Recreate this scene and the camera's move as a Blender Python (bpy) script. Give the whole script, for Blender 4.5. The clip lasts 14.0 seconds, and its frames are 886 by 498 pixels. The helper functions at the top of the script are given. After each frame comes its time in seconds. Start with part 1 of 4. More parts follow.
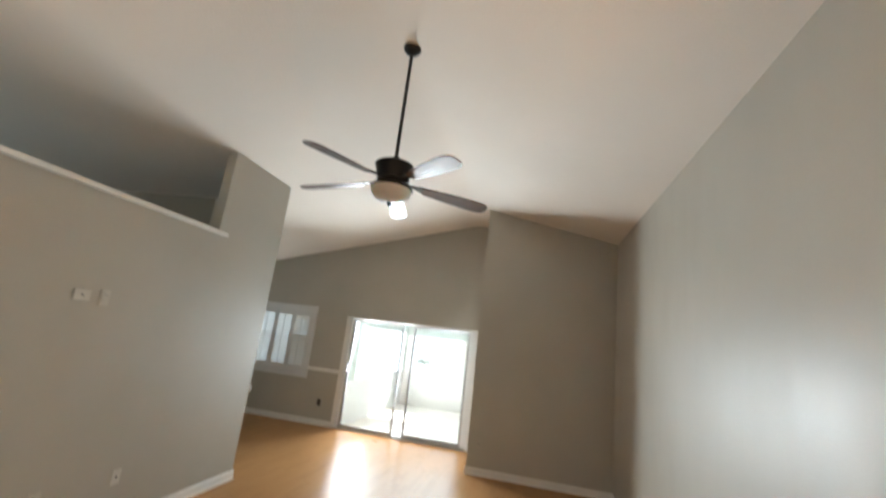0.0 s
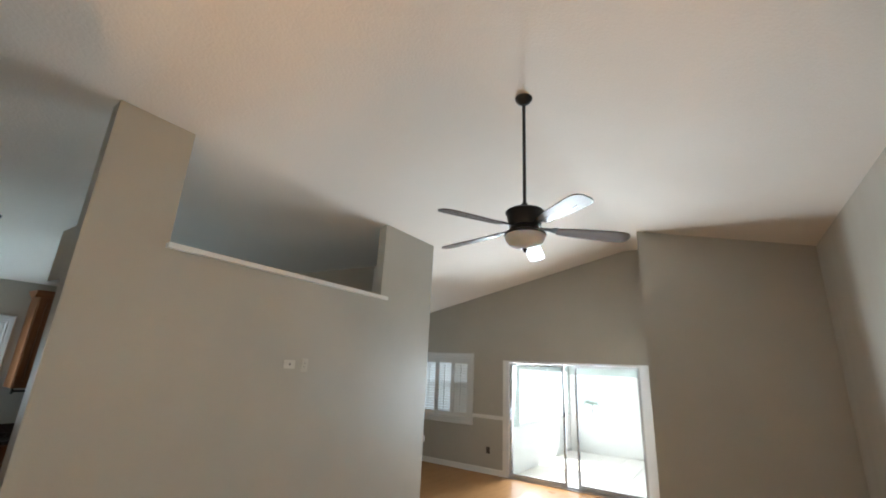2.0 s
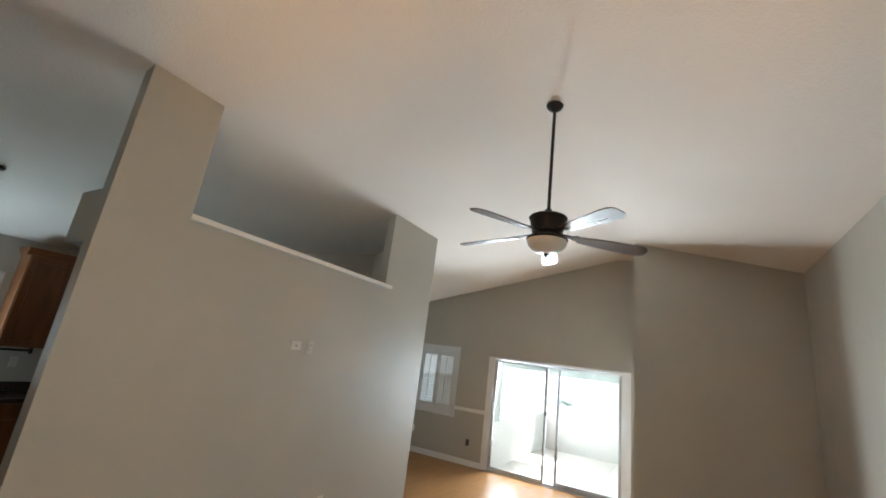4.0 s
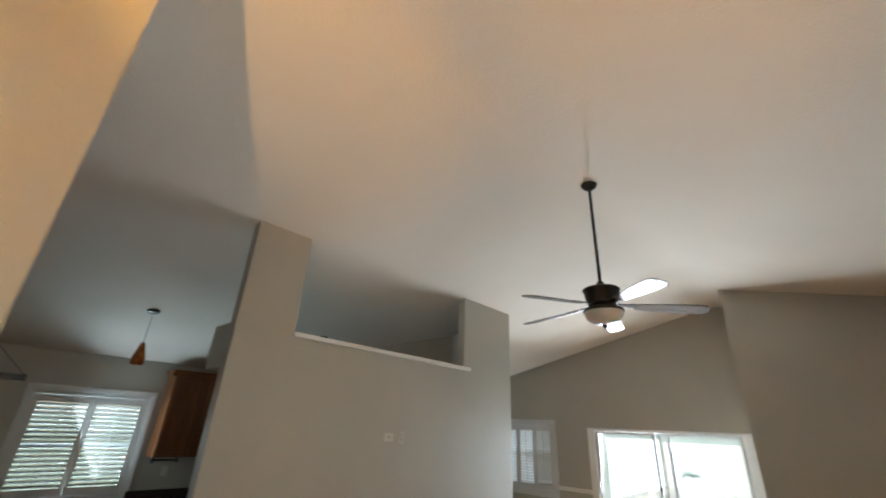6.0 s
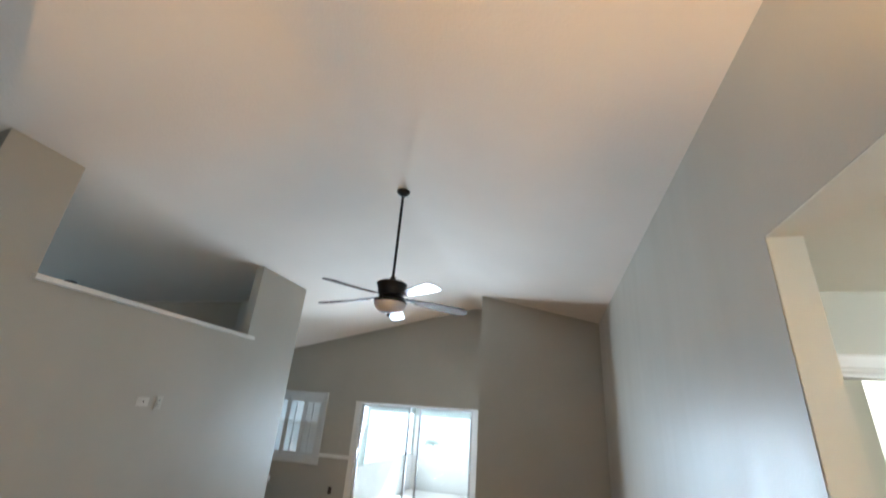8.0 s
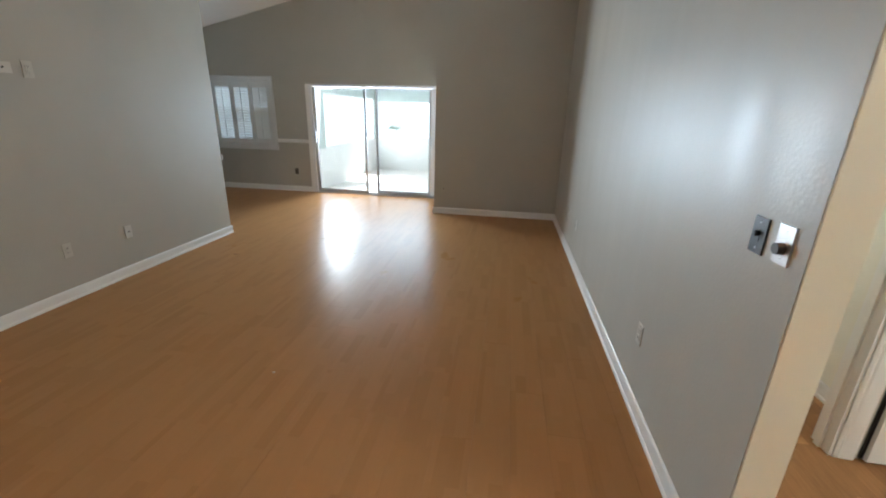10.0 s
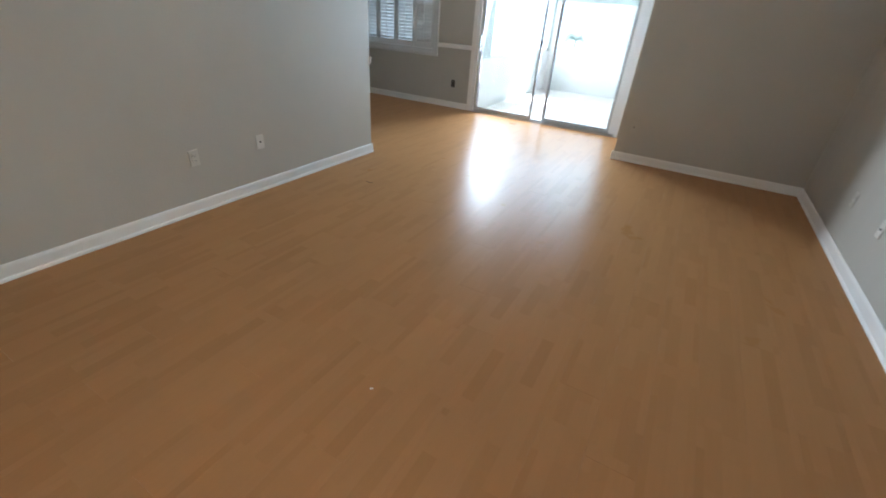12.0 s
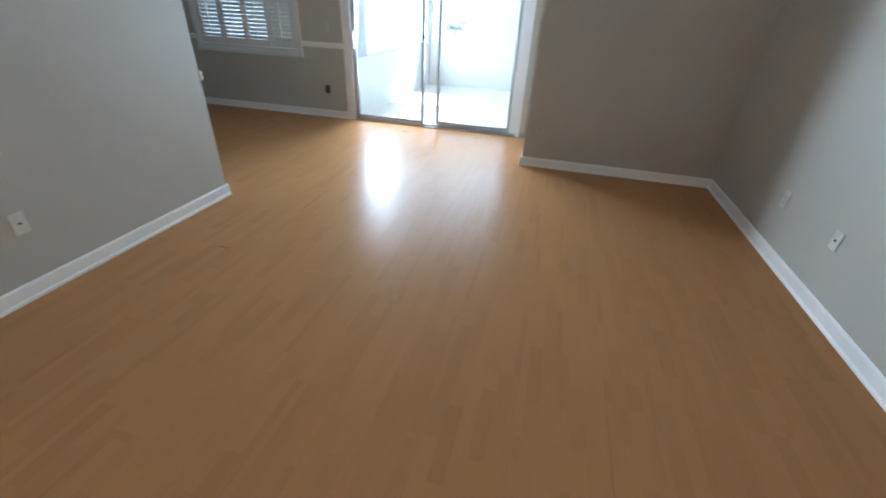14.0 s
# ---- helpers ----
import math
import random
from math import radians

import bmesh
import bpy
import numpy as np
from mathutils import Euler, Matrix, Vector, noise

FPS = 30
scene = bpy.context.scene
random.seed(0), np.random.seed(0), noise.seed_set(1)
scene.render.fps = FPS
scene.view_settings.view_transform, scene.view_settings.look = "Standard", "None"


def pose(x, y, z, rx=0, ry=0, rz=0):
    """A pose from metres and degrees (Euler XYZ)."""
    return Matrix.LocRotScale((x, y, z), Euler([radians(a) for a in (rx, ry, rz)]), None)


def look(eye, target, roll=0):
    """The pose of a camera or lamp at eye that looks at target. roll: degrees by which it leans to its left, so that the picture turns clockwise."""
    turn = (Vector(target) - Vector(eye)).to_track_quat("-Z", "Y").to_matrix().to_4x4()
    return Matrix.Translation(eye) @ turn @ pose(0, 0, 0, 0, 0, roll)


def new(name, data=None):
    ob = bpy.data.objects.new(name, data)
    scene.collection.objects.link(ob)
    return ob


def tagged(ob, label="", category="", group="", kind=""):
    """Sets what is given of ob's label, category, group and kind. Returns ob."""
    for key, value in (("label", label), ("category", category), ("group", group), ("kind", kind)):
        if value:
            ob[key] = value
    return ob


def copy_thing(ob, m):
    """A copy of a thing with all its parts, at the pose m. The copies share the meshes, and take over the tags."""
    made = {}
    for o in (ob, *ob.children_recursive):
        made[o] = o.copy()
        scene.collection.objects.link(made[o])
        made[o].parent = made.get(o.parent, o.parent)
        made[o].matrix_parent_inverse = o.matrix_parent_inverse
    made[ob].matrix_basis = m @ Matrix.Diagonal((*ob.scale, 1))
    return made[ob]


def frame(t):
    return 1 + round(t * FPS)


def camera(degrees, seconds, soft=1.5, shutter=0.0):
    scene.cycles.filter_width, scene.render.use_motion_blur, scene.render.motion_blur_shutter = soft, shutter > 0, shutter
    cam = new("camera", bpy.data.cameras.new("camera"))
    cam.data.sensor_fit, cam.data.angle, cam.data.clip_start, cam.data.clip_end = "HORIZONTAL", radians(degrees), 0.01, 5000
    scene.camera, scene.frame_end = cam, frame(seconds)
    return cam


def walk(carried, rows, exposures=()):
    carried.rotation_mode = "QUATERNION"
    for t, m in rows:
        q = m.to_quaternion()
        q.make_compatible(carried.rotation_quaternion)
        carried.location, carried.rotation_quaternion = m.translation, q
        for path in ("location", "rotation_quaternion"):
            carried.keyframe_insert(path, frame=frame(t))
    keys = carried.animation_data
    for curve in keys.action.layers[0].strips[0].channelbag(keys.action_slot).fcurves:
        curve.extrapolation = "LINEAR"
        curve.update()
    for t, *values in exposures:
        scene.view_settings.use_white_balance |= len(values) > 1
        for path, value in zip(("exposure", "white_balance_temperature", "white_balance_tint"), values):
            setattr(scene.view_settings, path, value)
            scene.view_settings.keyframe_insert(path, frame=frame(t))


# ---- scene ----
cam = camera(94.6, 14.0, 1.8, 0.3)
PATH = [
    (0, (0.101, 0.027, 1.811), (-0.343, 1.929, 2.243), 6.8),
    (0.5, (0.125, 0.004, 1.921), (-0.53, 1.729, 2.693), 4.6),
    (1, (0.137, 0.002, 1.911), (-0.567, 1.734, 2.622), 4.8),
    (1.5, (0.162, -0.033, 1.893), (-0.776, 1.632, 2.483), 3.4),
    (2, (0.141, -0.045, 1.867), (-0.926, 1.553, 2.422), 2.8),
    (2.2, (0.138, -0.071, 1.896), (-0.961, 1.509, 2.441), 2.8),
    (4.3, (-0.108, -0.252, 1.867), (-1.094, 1.407, 2.395), 7.7),
    (4.5, (-0.082, -0.225, 1.891), (-1.066, 1.427, 2.442), 7.8),
    (5, (-0.038, -0.263, 1.901), (-0.992, 1.385, 2.515), 6.9),
    (5.5, (0.158, -0.345, 1.912), (-0.882, 1.214, 2.611), 4.7),
    (6, (0.266, -0.502, 1.937), (-0.993, 0.831, 2.737), 2.7),
    (6.5, (0.252, -0.769, 1.948), (-1.1, 0.436, 2.797), 2.0),
    (7, (0.369, -0.787, 1.972), (-0.67, 0.656, 2.888), 3.8),
    (7.5, (0.443, -0.836, 1.976), (-0.158, 0.797, 2.961), 4.4),
    (8, (0.443, -0.785, 1.91), (-0.038, 1.006, 2.66), 4.4),
    (8.5, (0.479, -0.706, 1.836), (0.044, 1.217, 2.167), 3.7),
    (9, (0.5, -0.604, 1.734), (0.212, 1.373, 1.642), 2.4),
    (9.2, (0.514, -0.546, 1.698), (0.288, 1.429, 1.473), 2.1),
    (11.3, (0.248, 0.492, 1.502), (-0.374, 2.144, 0.562), 2.5),
    (11.5, (0.183, 0.601, 1.488), (-0.514, 2.218, 0.539), 3.1),
    (12, (-0.05, 0.837, 1.493), (-0.865, 2.361, 0.488), 4.3),
    (12.5, (-0.269, 0.976, 1.504), (-1.208, 2.398, 0.457), 4.2),
    (13, (-0.298, 1.217, 1.505), (-1.409, 2.555, 0.517), 0.7),
    (13.5, (-0.277, 1.571, 1.524), (-1.108, 3.117, 0.566), 1.3),
    (14, (-0.44, 1.763, 1.519), (-0.839, 3.439, 0.502), 2.8),
]
EXPOSURES = [(0, 2.26, 6300, 10), (0.5, 2.2, 6400, 10), (1.5, 2.25, 6000, 9), (2.2, 2.23, 6050, 10), (4.5, 2.18, 6150, 10), (5.5, 2.2, 6300, 10), (6.5, 1.8, 5950, 8),
             (7.5, 2.05, 5550, 7), (8, 2.14, 5400, 7), (8.5, 2.14, 5600, 11), (9, 2.03, 5800, 9), (11.5, 2.28, 5400, 8), (12.5, 2.36, 5250, 8), (13, 2.28, 5150, 6), (14, 2.28, 5100, 7)]
walk(cam, [(t, look(eye, target, roll)) for t, eye, target, roll in PATH], EXPOSURES)

# ---- world and large lights ----
world = bpy.data.worlds.new("sky")
scene.world = world
world.use_nodes = True
wn = world.node_tree
sky = wn.nodes.new("ShaderNodeTexSky")
sky.sky_type, sky.sun_disc = "NISHITA", False
sky.sun_elevation, sky.sun_rotation = radians(38), radians(8)
wn.links.new(sky.outputs[0], wn.nodes["Background"].inputs[0])
wn.nodes["Background"].inputs[1].default_value = 0.06


def lamp(name, kind, place, target, energy, colour, **more):
    data = bpy.data.lights.new(name, kind)
    data.energy, data.color = energy, colour
    for key, value in more.items():
        if key == "size":
            data.size = value
        elif key == "size_y":
            data.shape, data.size_y = "RECTANGLE", value
        elif key == "spread":
            data.spread = radians(value)
        elif key == "angle":
            data.angle = value
        elif key == "radius":
            data.shadow_soft_size = value
    ob = new(name, data)
    ob.matrix_world = look(place, target)
    return ob


SUN_UP, SUN_SIDE = radians(38), radians(-8)
lamp("sun", "SUN", (-1.9 - 10 * math.sin(SUN_SIDE), 9.0 + 10 * math.cos(SUN_SIDE), 10 * math.tan(SUN_UP)), (-1.9, 9.0, 0.0), 5.0, (1.0, 0.95, 0.87), angle=radians(0.5))
# stand-in lamps for sky and sunlit ground at porch, slider and two shuttered windows
SKYBLUE = (0.8, 0.92, 1.0)
for sz, watts in ((0.36, 2.5), (1.0, 12.5), (1.68, 12.5)):
    lamp("slider_sky", "AREA", (-2.07, 7.88, sz), (-1.8, 6.88, sz + 0.15), watts, SKYBLUE, size=2.36, size_y=0.66, spread=116)
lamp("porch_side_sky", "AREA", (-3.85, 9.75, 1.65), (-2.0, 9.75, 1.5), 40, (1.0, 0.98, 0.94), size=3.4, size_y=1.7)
# unseen fill lamp inside the porch, added to sharpen the east wall's shadow edge
lamp("porch_corner_fill", "AREA", (-3.12, 8.03, 1.2), (1.28, 5.1, 1.7), 27, (1.0, 0.98, 0.96), size=0.48, size_y=1.5)
lamp("dining_ground", "AREA", (-5.6, 9.2, 0.1), (-4.9, 7.0, 2.2), 3, (0.8, 0.93, 1.0), size=1.6, size_y=1.6)
lamp("kitchen_ground", "AREA", (-8.6, 0.6, 0.0), (-6.0, 0.6, 2.3), 90, (0.75, 0.95, 1.0), size=3.2, size_y=2.4)
# these two hang inside the shutters, added for daylight through the slats
lamp("kitchen_sky", "AREA", (-6.82, 0.6, 1.55), (-5.4, 2.4, 2.5), 4, (0.75, 0.93, 1.0), size=1.1, size_y=0.9, spread=150)
lamp("dining_sky", "AREA", (-4.95, 7.46, 1.5), (-4.95, 6.8, 2.3), 1.6, (0.75, 0.9, 1.0), size=1.5, size_y=1.0, spread=150)
ENTRY_W, HALL_W = 40, 27


# ---- materials ----
def material(name, colour, rough=0.5, metal=0.0, spec=0.5):
    m = bpy.data.materials.new(name)
    m.use_nodes = True
    b = m.node_tree.nodes["Principled BSDF"]
    b.inputs["Base Color"].default_value = (*colour, 1)
    b.inputs["Roughness"].default_value, b.inputs["Metallic"].default_value = rough, metal
    b.inputs["Specular IOR Level"].default_value = spec
    return m


def node(m, kind, **values):
    n = m.node_tree.nodes.new(kind)
    for key, value in values.items():
        n.inputs[key].default_value = value
    return n


def link(m, a, out, b, into):
    m.node_tree.links.new(a.outputs[out], b.inputs[into])


def mottle(m, scale, low, high, detail=4.0, coord="Object", stretch=(1, 1, 1)):
    """Colour that wanders between low and high at the given scale."""
    b = m.node_tree.nodes["Principled BSDF"]
    tc, mp = node(m, "ShaderNodeTexCoord"), node(m, "ShaderNodeMapping", Scale=stretch)
    n = node(m, "ShaderNodeTexNoise", Scale=scale, Detail=detail)
    ramp = node(m, "ShaderNodeValToRGB")
    ramp.color_ramp.elements[0].position, ramp.color_ramp.elements[1].position = 0.32, 0.68
    ramp.color_ramp.elements[0].color, ramp.color_ramp.elements[1].color = (*low, 1), (*high, 1)
    link(m, tc, coord, mp, "Vector"), link(m, mp, "Vector", n, "Vector")
    link(m, n, "Fac", ramp, "Fac"), link(m, ramp, "Color", b, "Base Color")
    return ramp


def bumpy(m, scale, strength, distance=0.002, detail=3.0, coord="Object", stretch=(1, 1, 1)):
    b = m.node_tree.nodes["Principled BSDF"]
    tc, mp = node(m, "ShaderNodeTexCoord"), node(m, "ShaderNodeMapping", Scale=stretch)
    n = node(m, "ShaderNodeTexNoise", Scale=scale, Detail=detail)
    bump = node(m, "ShaderNodeBump", Strength=strength, Distance=distance)
    link(m, tc, coord, mp, "Vector"), link(m, mp, "Vector", n, "Vector")
    link(m, n, "Fac", bump, "Height"), link(m, bump, "Normal", b, "Normal")
    return m


def rough_wander(m, scale, low, high, stretch=(1, 1, 1)):
    b = m.node_tree.nodes["Principled BSDF"]
    tc = node(m, "ShaderNodeTexCoord")
    n = node(m, "ShaderNodeTexNoise", Scale=scale, Detail=5.0)
    r = node(m, "ShaderNodeMapRange")
    r.inputs["From Min"].default_value, r.inputs["From Max"].default_value = 0.3, 0.7
    r.inputs["To Min"].default_value, r.inputs["To Max"].default_value = low, high
    mp = node(m, "ShaderNodeMapping", Scale=stretch)
    link(m, tc, "Object", mp, "Vector"), link(m, mp, "Vector", n, "Vector"), link(m, n, "Fac", r, "Value"), link(m, r, "Result", b, "Roughness")


WALL = material("greige_wall_paint", (0.46, 0.44, 0.40), 0.44, 0.0, 0.32)
mottle(WALL, 1.3, (0.445, 0.425, 0.372), (0.475, 0.454, 0.400))
bumpy(WALL, 70, 0.3, 0.003)
rough_wander(WALL, 5.0, 0.36, 0.48, (1, 1, 0.16))
CEIL = material("ceiling_paint", (0.85, 0.79, 0.73), 0.9)
mottle(CEIL, 0.9, (0.79, 0.73, 0.66), (0.83, 0.77, 0.70))
bumpy(CEIL, 55, 0.5, 0.005)
TRIM = material("white_trim_paint", (0.8, 0.79, 0.76), 0.35)
mottle(TRIM, 3, (0.77, 0.76, 0.73), (0.82, 0.81, 0.78))
bumpy(TRIM, 30, 0.05, 0.001)
# trim white darkened, with the shutters' backlit shade put into the colour
SHUTTER = material("shaded_shutter_white", (0.6, 0.6, 0.59), 0.4)
mottle(SHUTTER, 3, (0.65, 0.65, 0.64), (0.70, 0.70, 0.69))
bumpy(SHUTTER, 30, 0.05, 0.001)
CREAM = material("cream_hall_paint", (0.7, 0.67, 0.56), 0.5)
mottle(CREAM, 1.5, (0.77, 0.75, 0.65), (0.81, 0.79, 0.69))
bumpy(CREAM, 90, 0.15, 0.003)
HALLWALL = material("greige_hall_paint", (0.46, 0.45, 0.38), 0.5)
mottle(HALLWALL, 1.5, (0.50, 0.50, 0.43), (0.54, 0.54, 0.47))
bumpy(HALLWALL, 90, 0.15, 0.003)
PORCHWALL = material("porch_stucco", (0.62, 0.62, 0.6), 0.85)
bumpy(PORCHWALL, 45, 0.5, 0.006)
mottle(PORCHWALL, 2, (0.68, 0.68, 0.66), (0.75, 0.75, 0.73))
LAWN = material("lawn", (0.08, 0.12, 0.04), 0.9)
mottle(LAWN, 3, (0.07, 0.088, 0.05), (0.12, 0.14, 0.085))
bumpy(LAWN, 60, 1.0, 0.03)
TILE = material("porch_tile", (0.6, 0.57, 0.52), 0.35)
mottle(TILE, 5, (0.64, 0.62, 0.58), (0.74, 0.72, 0.68))
SAGE = material("sage_paint", (0.3, 0.37, 0.35), 0.6)
mottle(SAGE, 4, (0.40, 0.46, 0.44), (0.46, 0.52, 0.50))
GROUT = material("grout", (0.4, 0.38, 0.35), 0.9)
mottle(GROUT, 20, (0.36, 0.34, 0.31), (0.43, 0.41, 0.38))
BRONZE = material("oil_rubbed_bronze", (0.016, 0.015, 0.015), 0.38, 0.35)
rough_wander(BRONZE, 14, 0.28, 0.45)
PLASTIC = material("white_plate_plastic", (0.78, 0.76, 0.7), 0.3)
mottle(PLASTIC, 12, (0.60, 0.58, 0.53), (0.66, 0.64, 0.58))
IVORY = material("aged_ivory_plastic", (0.55, 0.53, 0.47), 0.35)
mottle(IVORY, 12, (0.52, 0.50, 0.44), (0.58, 0.56, 0.50))
DARKPLASTIC = material("brown_plate_plastic", (0.05, 0.04, 0.035), 0.35)
bumpy(DARKPLASTIC, 60, 0.1, 0.0005)
STEEL = material("brushed_steel", (0.5, 0.5, 0.5), 0.3, 1.0)
bumpy(STEEL, 80, 0.1, 0.0005, stretch=(1, 1, 0.05))
ALU = material("white_aluminium", (0.78, 0.79, 0.8), 0.32)
bumpy(ALU, 40, 0.04, 0.0005)
# white aluminium again, greyed so the colour carries the panels' backlit shade
SHADED_ALU = material("shaded_white_aluminium", (0.36, 0.37, 0.38), 0.38)
mottle(SHADED_ALU, 5, (0.44, 0.45, 0.46), (0.50, 0.51, 0.52))
SEAL = material("dark_gasket", (0.12, 0.12, 0.12), 0.6)
bumpy(SEAL, 70, 0.2, 0.001)
HOLE = material("dark_socket", (0.01, 0.01, 0.01), 0.5)
GLASS = bpy.data.materials.new("window_glass")
GLASS.use_nodes = True
gt = GLASS.node_tree
gt.nodes.remove(gt.nodes["Principled BSDF"])
clear, gloss, blend = (gt.nodes.new(k) for k in ("ShaderNodeBsdfTransparent", "ShaderNodeBsdfGlossy", "ShaderNodeMixShader"))
clear.inputs["Color"].default_value = (0.97, 0.99, 0.985, 1)
gloss.inputs["Roughness"].default_value, blend.inputs[0].default_value = 0.02, 0.04
gt.links.new(clear.outputs[0], blend.inputs[1]), gt.links.new(gloss.outputs[0], blend.inputs[2])
gt.links.new(blend.outputs[0], gt.nodes["Material Output"].inputs["Surface"])
FROST = material("frosted_white_glass", (0.88, 0.88, 0.88), 0.3)
mottle(FROST, 9, (0.82, 0.82, 0.82), (0.92, 0.92, 0.92))
FROST.node_tree.nodes["Principled BSDF"].inputs["Subsurface Weight"].default_value = 0.2
AMBER = material("amber_glass", (0.5, 0.16, 0.03), 0.12)
AMBER.node_tree.nodes["Principled BSDF"].inputs["Transmission Weight"].default_value = 0.5
mottle(AMBER, 20, (0.35, 0.08, 0.01), (0.65, 0.25, 0.05))


def wood(name, low, high, rough, stretch, scale=6.0):
    m = material(name, low, rough)
    mottle(m, scale, low, high, 6.0, stretch=stretch)
    bumpy(m, scale * 6, 0.08, 0.001, stretch=stretch)
    return m


OAK = wood("honey_oak", (0.125, 0.042, 0.012), (0.215, 0.08, 0.026), 0.32, (1, 1, 0.12), 12)
BLADE = wood("fan_blade_walnut", (0.065, 0.038, 0.032), (0.115, 0.07, 0.06), 0.27, (0.15, 1, 1), 14)
BLADE.node_tree.nodes["Principled BSDF"].inputs["Specular IOR Level"].default_value = 0.8
COUNTER = material("dark_stone_counter", (0.03, 0.02, 0.017), 0.15)
mottle(COUNTER, 60, (0.015, 0.01, 0.008), (0.08, 0.05, 0.04))


def strip_floor(name, dark, light, width, length, rough):
    """Laminate boards printed with narrow strips of slightly different tone."""
    m = material(name, light, rough, 0.0, 0.5)
    b = m.node_tree.nodes["Principled BSDF"]
    b.inputs["IOR"].default_value = 1.09
    tc, oi = node(m, "ShaderNodeTexCoord"), node(m, "ShaderNodeObjectInfo")
    sep = node(m, "ShaderNodeSeparateXYZ")
    link(m, tc, "Object", sep, "Vector")

    def calc(op, a, c):
        n = m.node_tree.nodes.new("ShaderNodeMath")
        n.operation = op
        for k, v in enumerate((a, c)):
            if isinstance(v, (int, float)):
                n.inputs[k].default_value = v
            else:
                m.node_tree.links.new(v, n.inputs[k])
        return n.outputs[0]

    seed = calc("MULTIPLY", oi.outputs["Random"], 731.0)
    col = calc("FLOOR", calc("DIVIDE", sep.outputs["X"], width), 0)
    shift = calc("MULTIPLY", calc("FRACT", calc("MULTIPLY", calc("ADD", calc("MULTIPLY", col, 0.618), seed), 7.31), 0), length)
    row = calc("FLOOR", calc("DIVIDE", calc("ADD", sep.outputs["Y"], shift), length), 0)
    vec = node(m, "ShaderNodeCombineXYZ")
    for k, v in zip("XYZ", (col, row, seed)):
        m.node_tree.links.new(v, vec.inputs[k])
    white = node(m, "ShaderNodeTexWhiteNoise")
    link(m, vec, 0, white, "Vector")
    grain = node(m, "ShaderNodeTexNoise", Scale=9.0, Detail=7.0, Roughness=0.6)
    mp = node(m, "ShaderNodeMapping", Scale=(9, 0.7, 1))
    jump = node(m, "ShaderNodeVectorMath")
    jump.operation = "ADD"
    link(m, tc, "Object", jump, 0)
    scaled = node(m, "ShaderNodeVectorMath")
    scaled.operation = "SCALE"
    scaled.inputs["Scale"].default_value = 3.7
    link(m, vec, 0, scaled, 0), link(m, scaled, 0, jump, 1)
    link(m, jump, 0, mp, "Vector"), link(m, mp, "Vector", grain, "Vector")
    power = calc("POWER", white.outputs["Value"], 2.2)
    fac = calc("ADD", calc("MULTIPLY", power, 0.44), calc("MULTIPLY", grain.outputs["Fac"], 0.38))
    ramp = node(m, "ShaderNodeValToRGB")
    ramp.color_ramp.elements[0].position, ramp.color_ramp.elements[1].position = 0.08, 0.85
    ramp.color_ramp.elements[0].color, ramp.color_ramp.elements[1].color = (*light, 1), (*dark, 1)
    m.node_tree.links.new(fac, ramp.inputs["Fac"])
    link(m, ramp, "Color", b, "Base Color")
    wander = node(m, "ShaderNodeTexNoise", Scale=2.0, Detail=6.0)
    geo = node(m, "ShaderNodeNewGeometry")
    link(m, geo, "Position", wander, "Vector")
    r = node(m, "ShaderNodeMapRange")
    r.inputs["To Min"].default_value, r.inputs["To Max"].default_value = rough - 0.05, rough + 0.06
    link(m, wander, "Fac", r, "Value"), link(m, r, "Result", b, "Roughness")
    bump = node(m, "ShaderNodeBump", Strength=0.06, Distance=0.001)
    link(m, grain, "Fac", bump, "Height"), link(m, bump, "Normal", b, "Normal")
    return m


LAMINATE = strip_floor("strip_laminate", (0.315, 0.165, 0.068), (0.38, 0.204, 0.087), 0.065, 0.36, 0.29)
HALLFLOOR = strip_floor("hall_plank_floor", (0.09, 0.04, 0.018), (0.36, 0.19, 0.08), 0.09, 0.6, 0.35)


# ---- building helpers ----
def box(bm, x0, x1, y0, y1, z0, z1):
    vs = [bm.verts.new((x, y, z)) for x in (x0, x1) for y in (y0, y1) for z in (z0, z1)]
    for f in ((0, 1, 3, 2), (4, 6, 7, 5), (0, 4, 5, 1), (2, 3, 7, 6), (0, 2, 6, 4), (1, 5, 7, 3)):
        bm.faces.new([vs[i] for i in f])
    return vs


def rod(bm, a, b, r, r2=None, n=12):
    """A round bar from a to b."""
    a, b = Vector(a), Vector(b)
    m = Matrix.Translation((a + b) / 2) @ (b - a).to_track_quat("Z", "Y").to_matrix().to_4x4()
    bmesh.ops.create_cone(bm, cap_ends=True, segments=n, radius1=r, radius2=r if r2 is None else r2, depth=(b - a).length, matrix=m)


def lathe(bm, profile, centre, n=32):
    """Turn (radius, height) pairs round the upright line through centre."""
    cx, cy, cz = centre
    rings = []
    for r, h in profile:
        if r < 1e-5:
            rings.append([bm.verts.new((cx, cy, cz + h))])
        else:
            rings.append([bm.verts.new((cx + r * math.cos(2 * math.pi * k / n), cy + r * math.sin(2 * math.pi * k / n), cz + h)) for k in range(n)])
    for a, b in zip(rings, rings[1:]):
        for k in range(n):
            p = [a[k % len(a)], a[(k + 1) % len(a)], b[(k + 1) % len(b)], b[k % len(b)]]
            p = list(dict.fromkeys(p))
            if len(p) > 2:
                bm.faces.new(p)


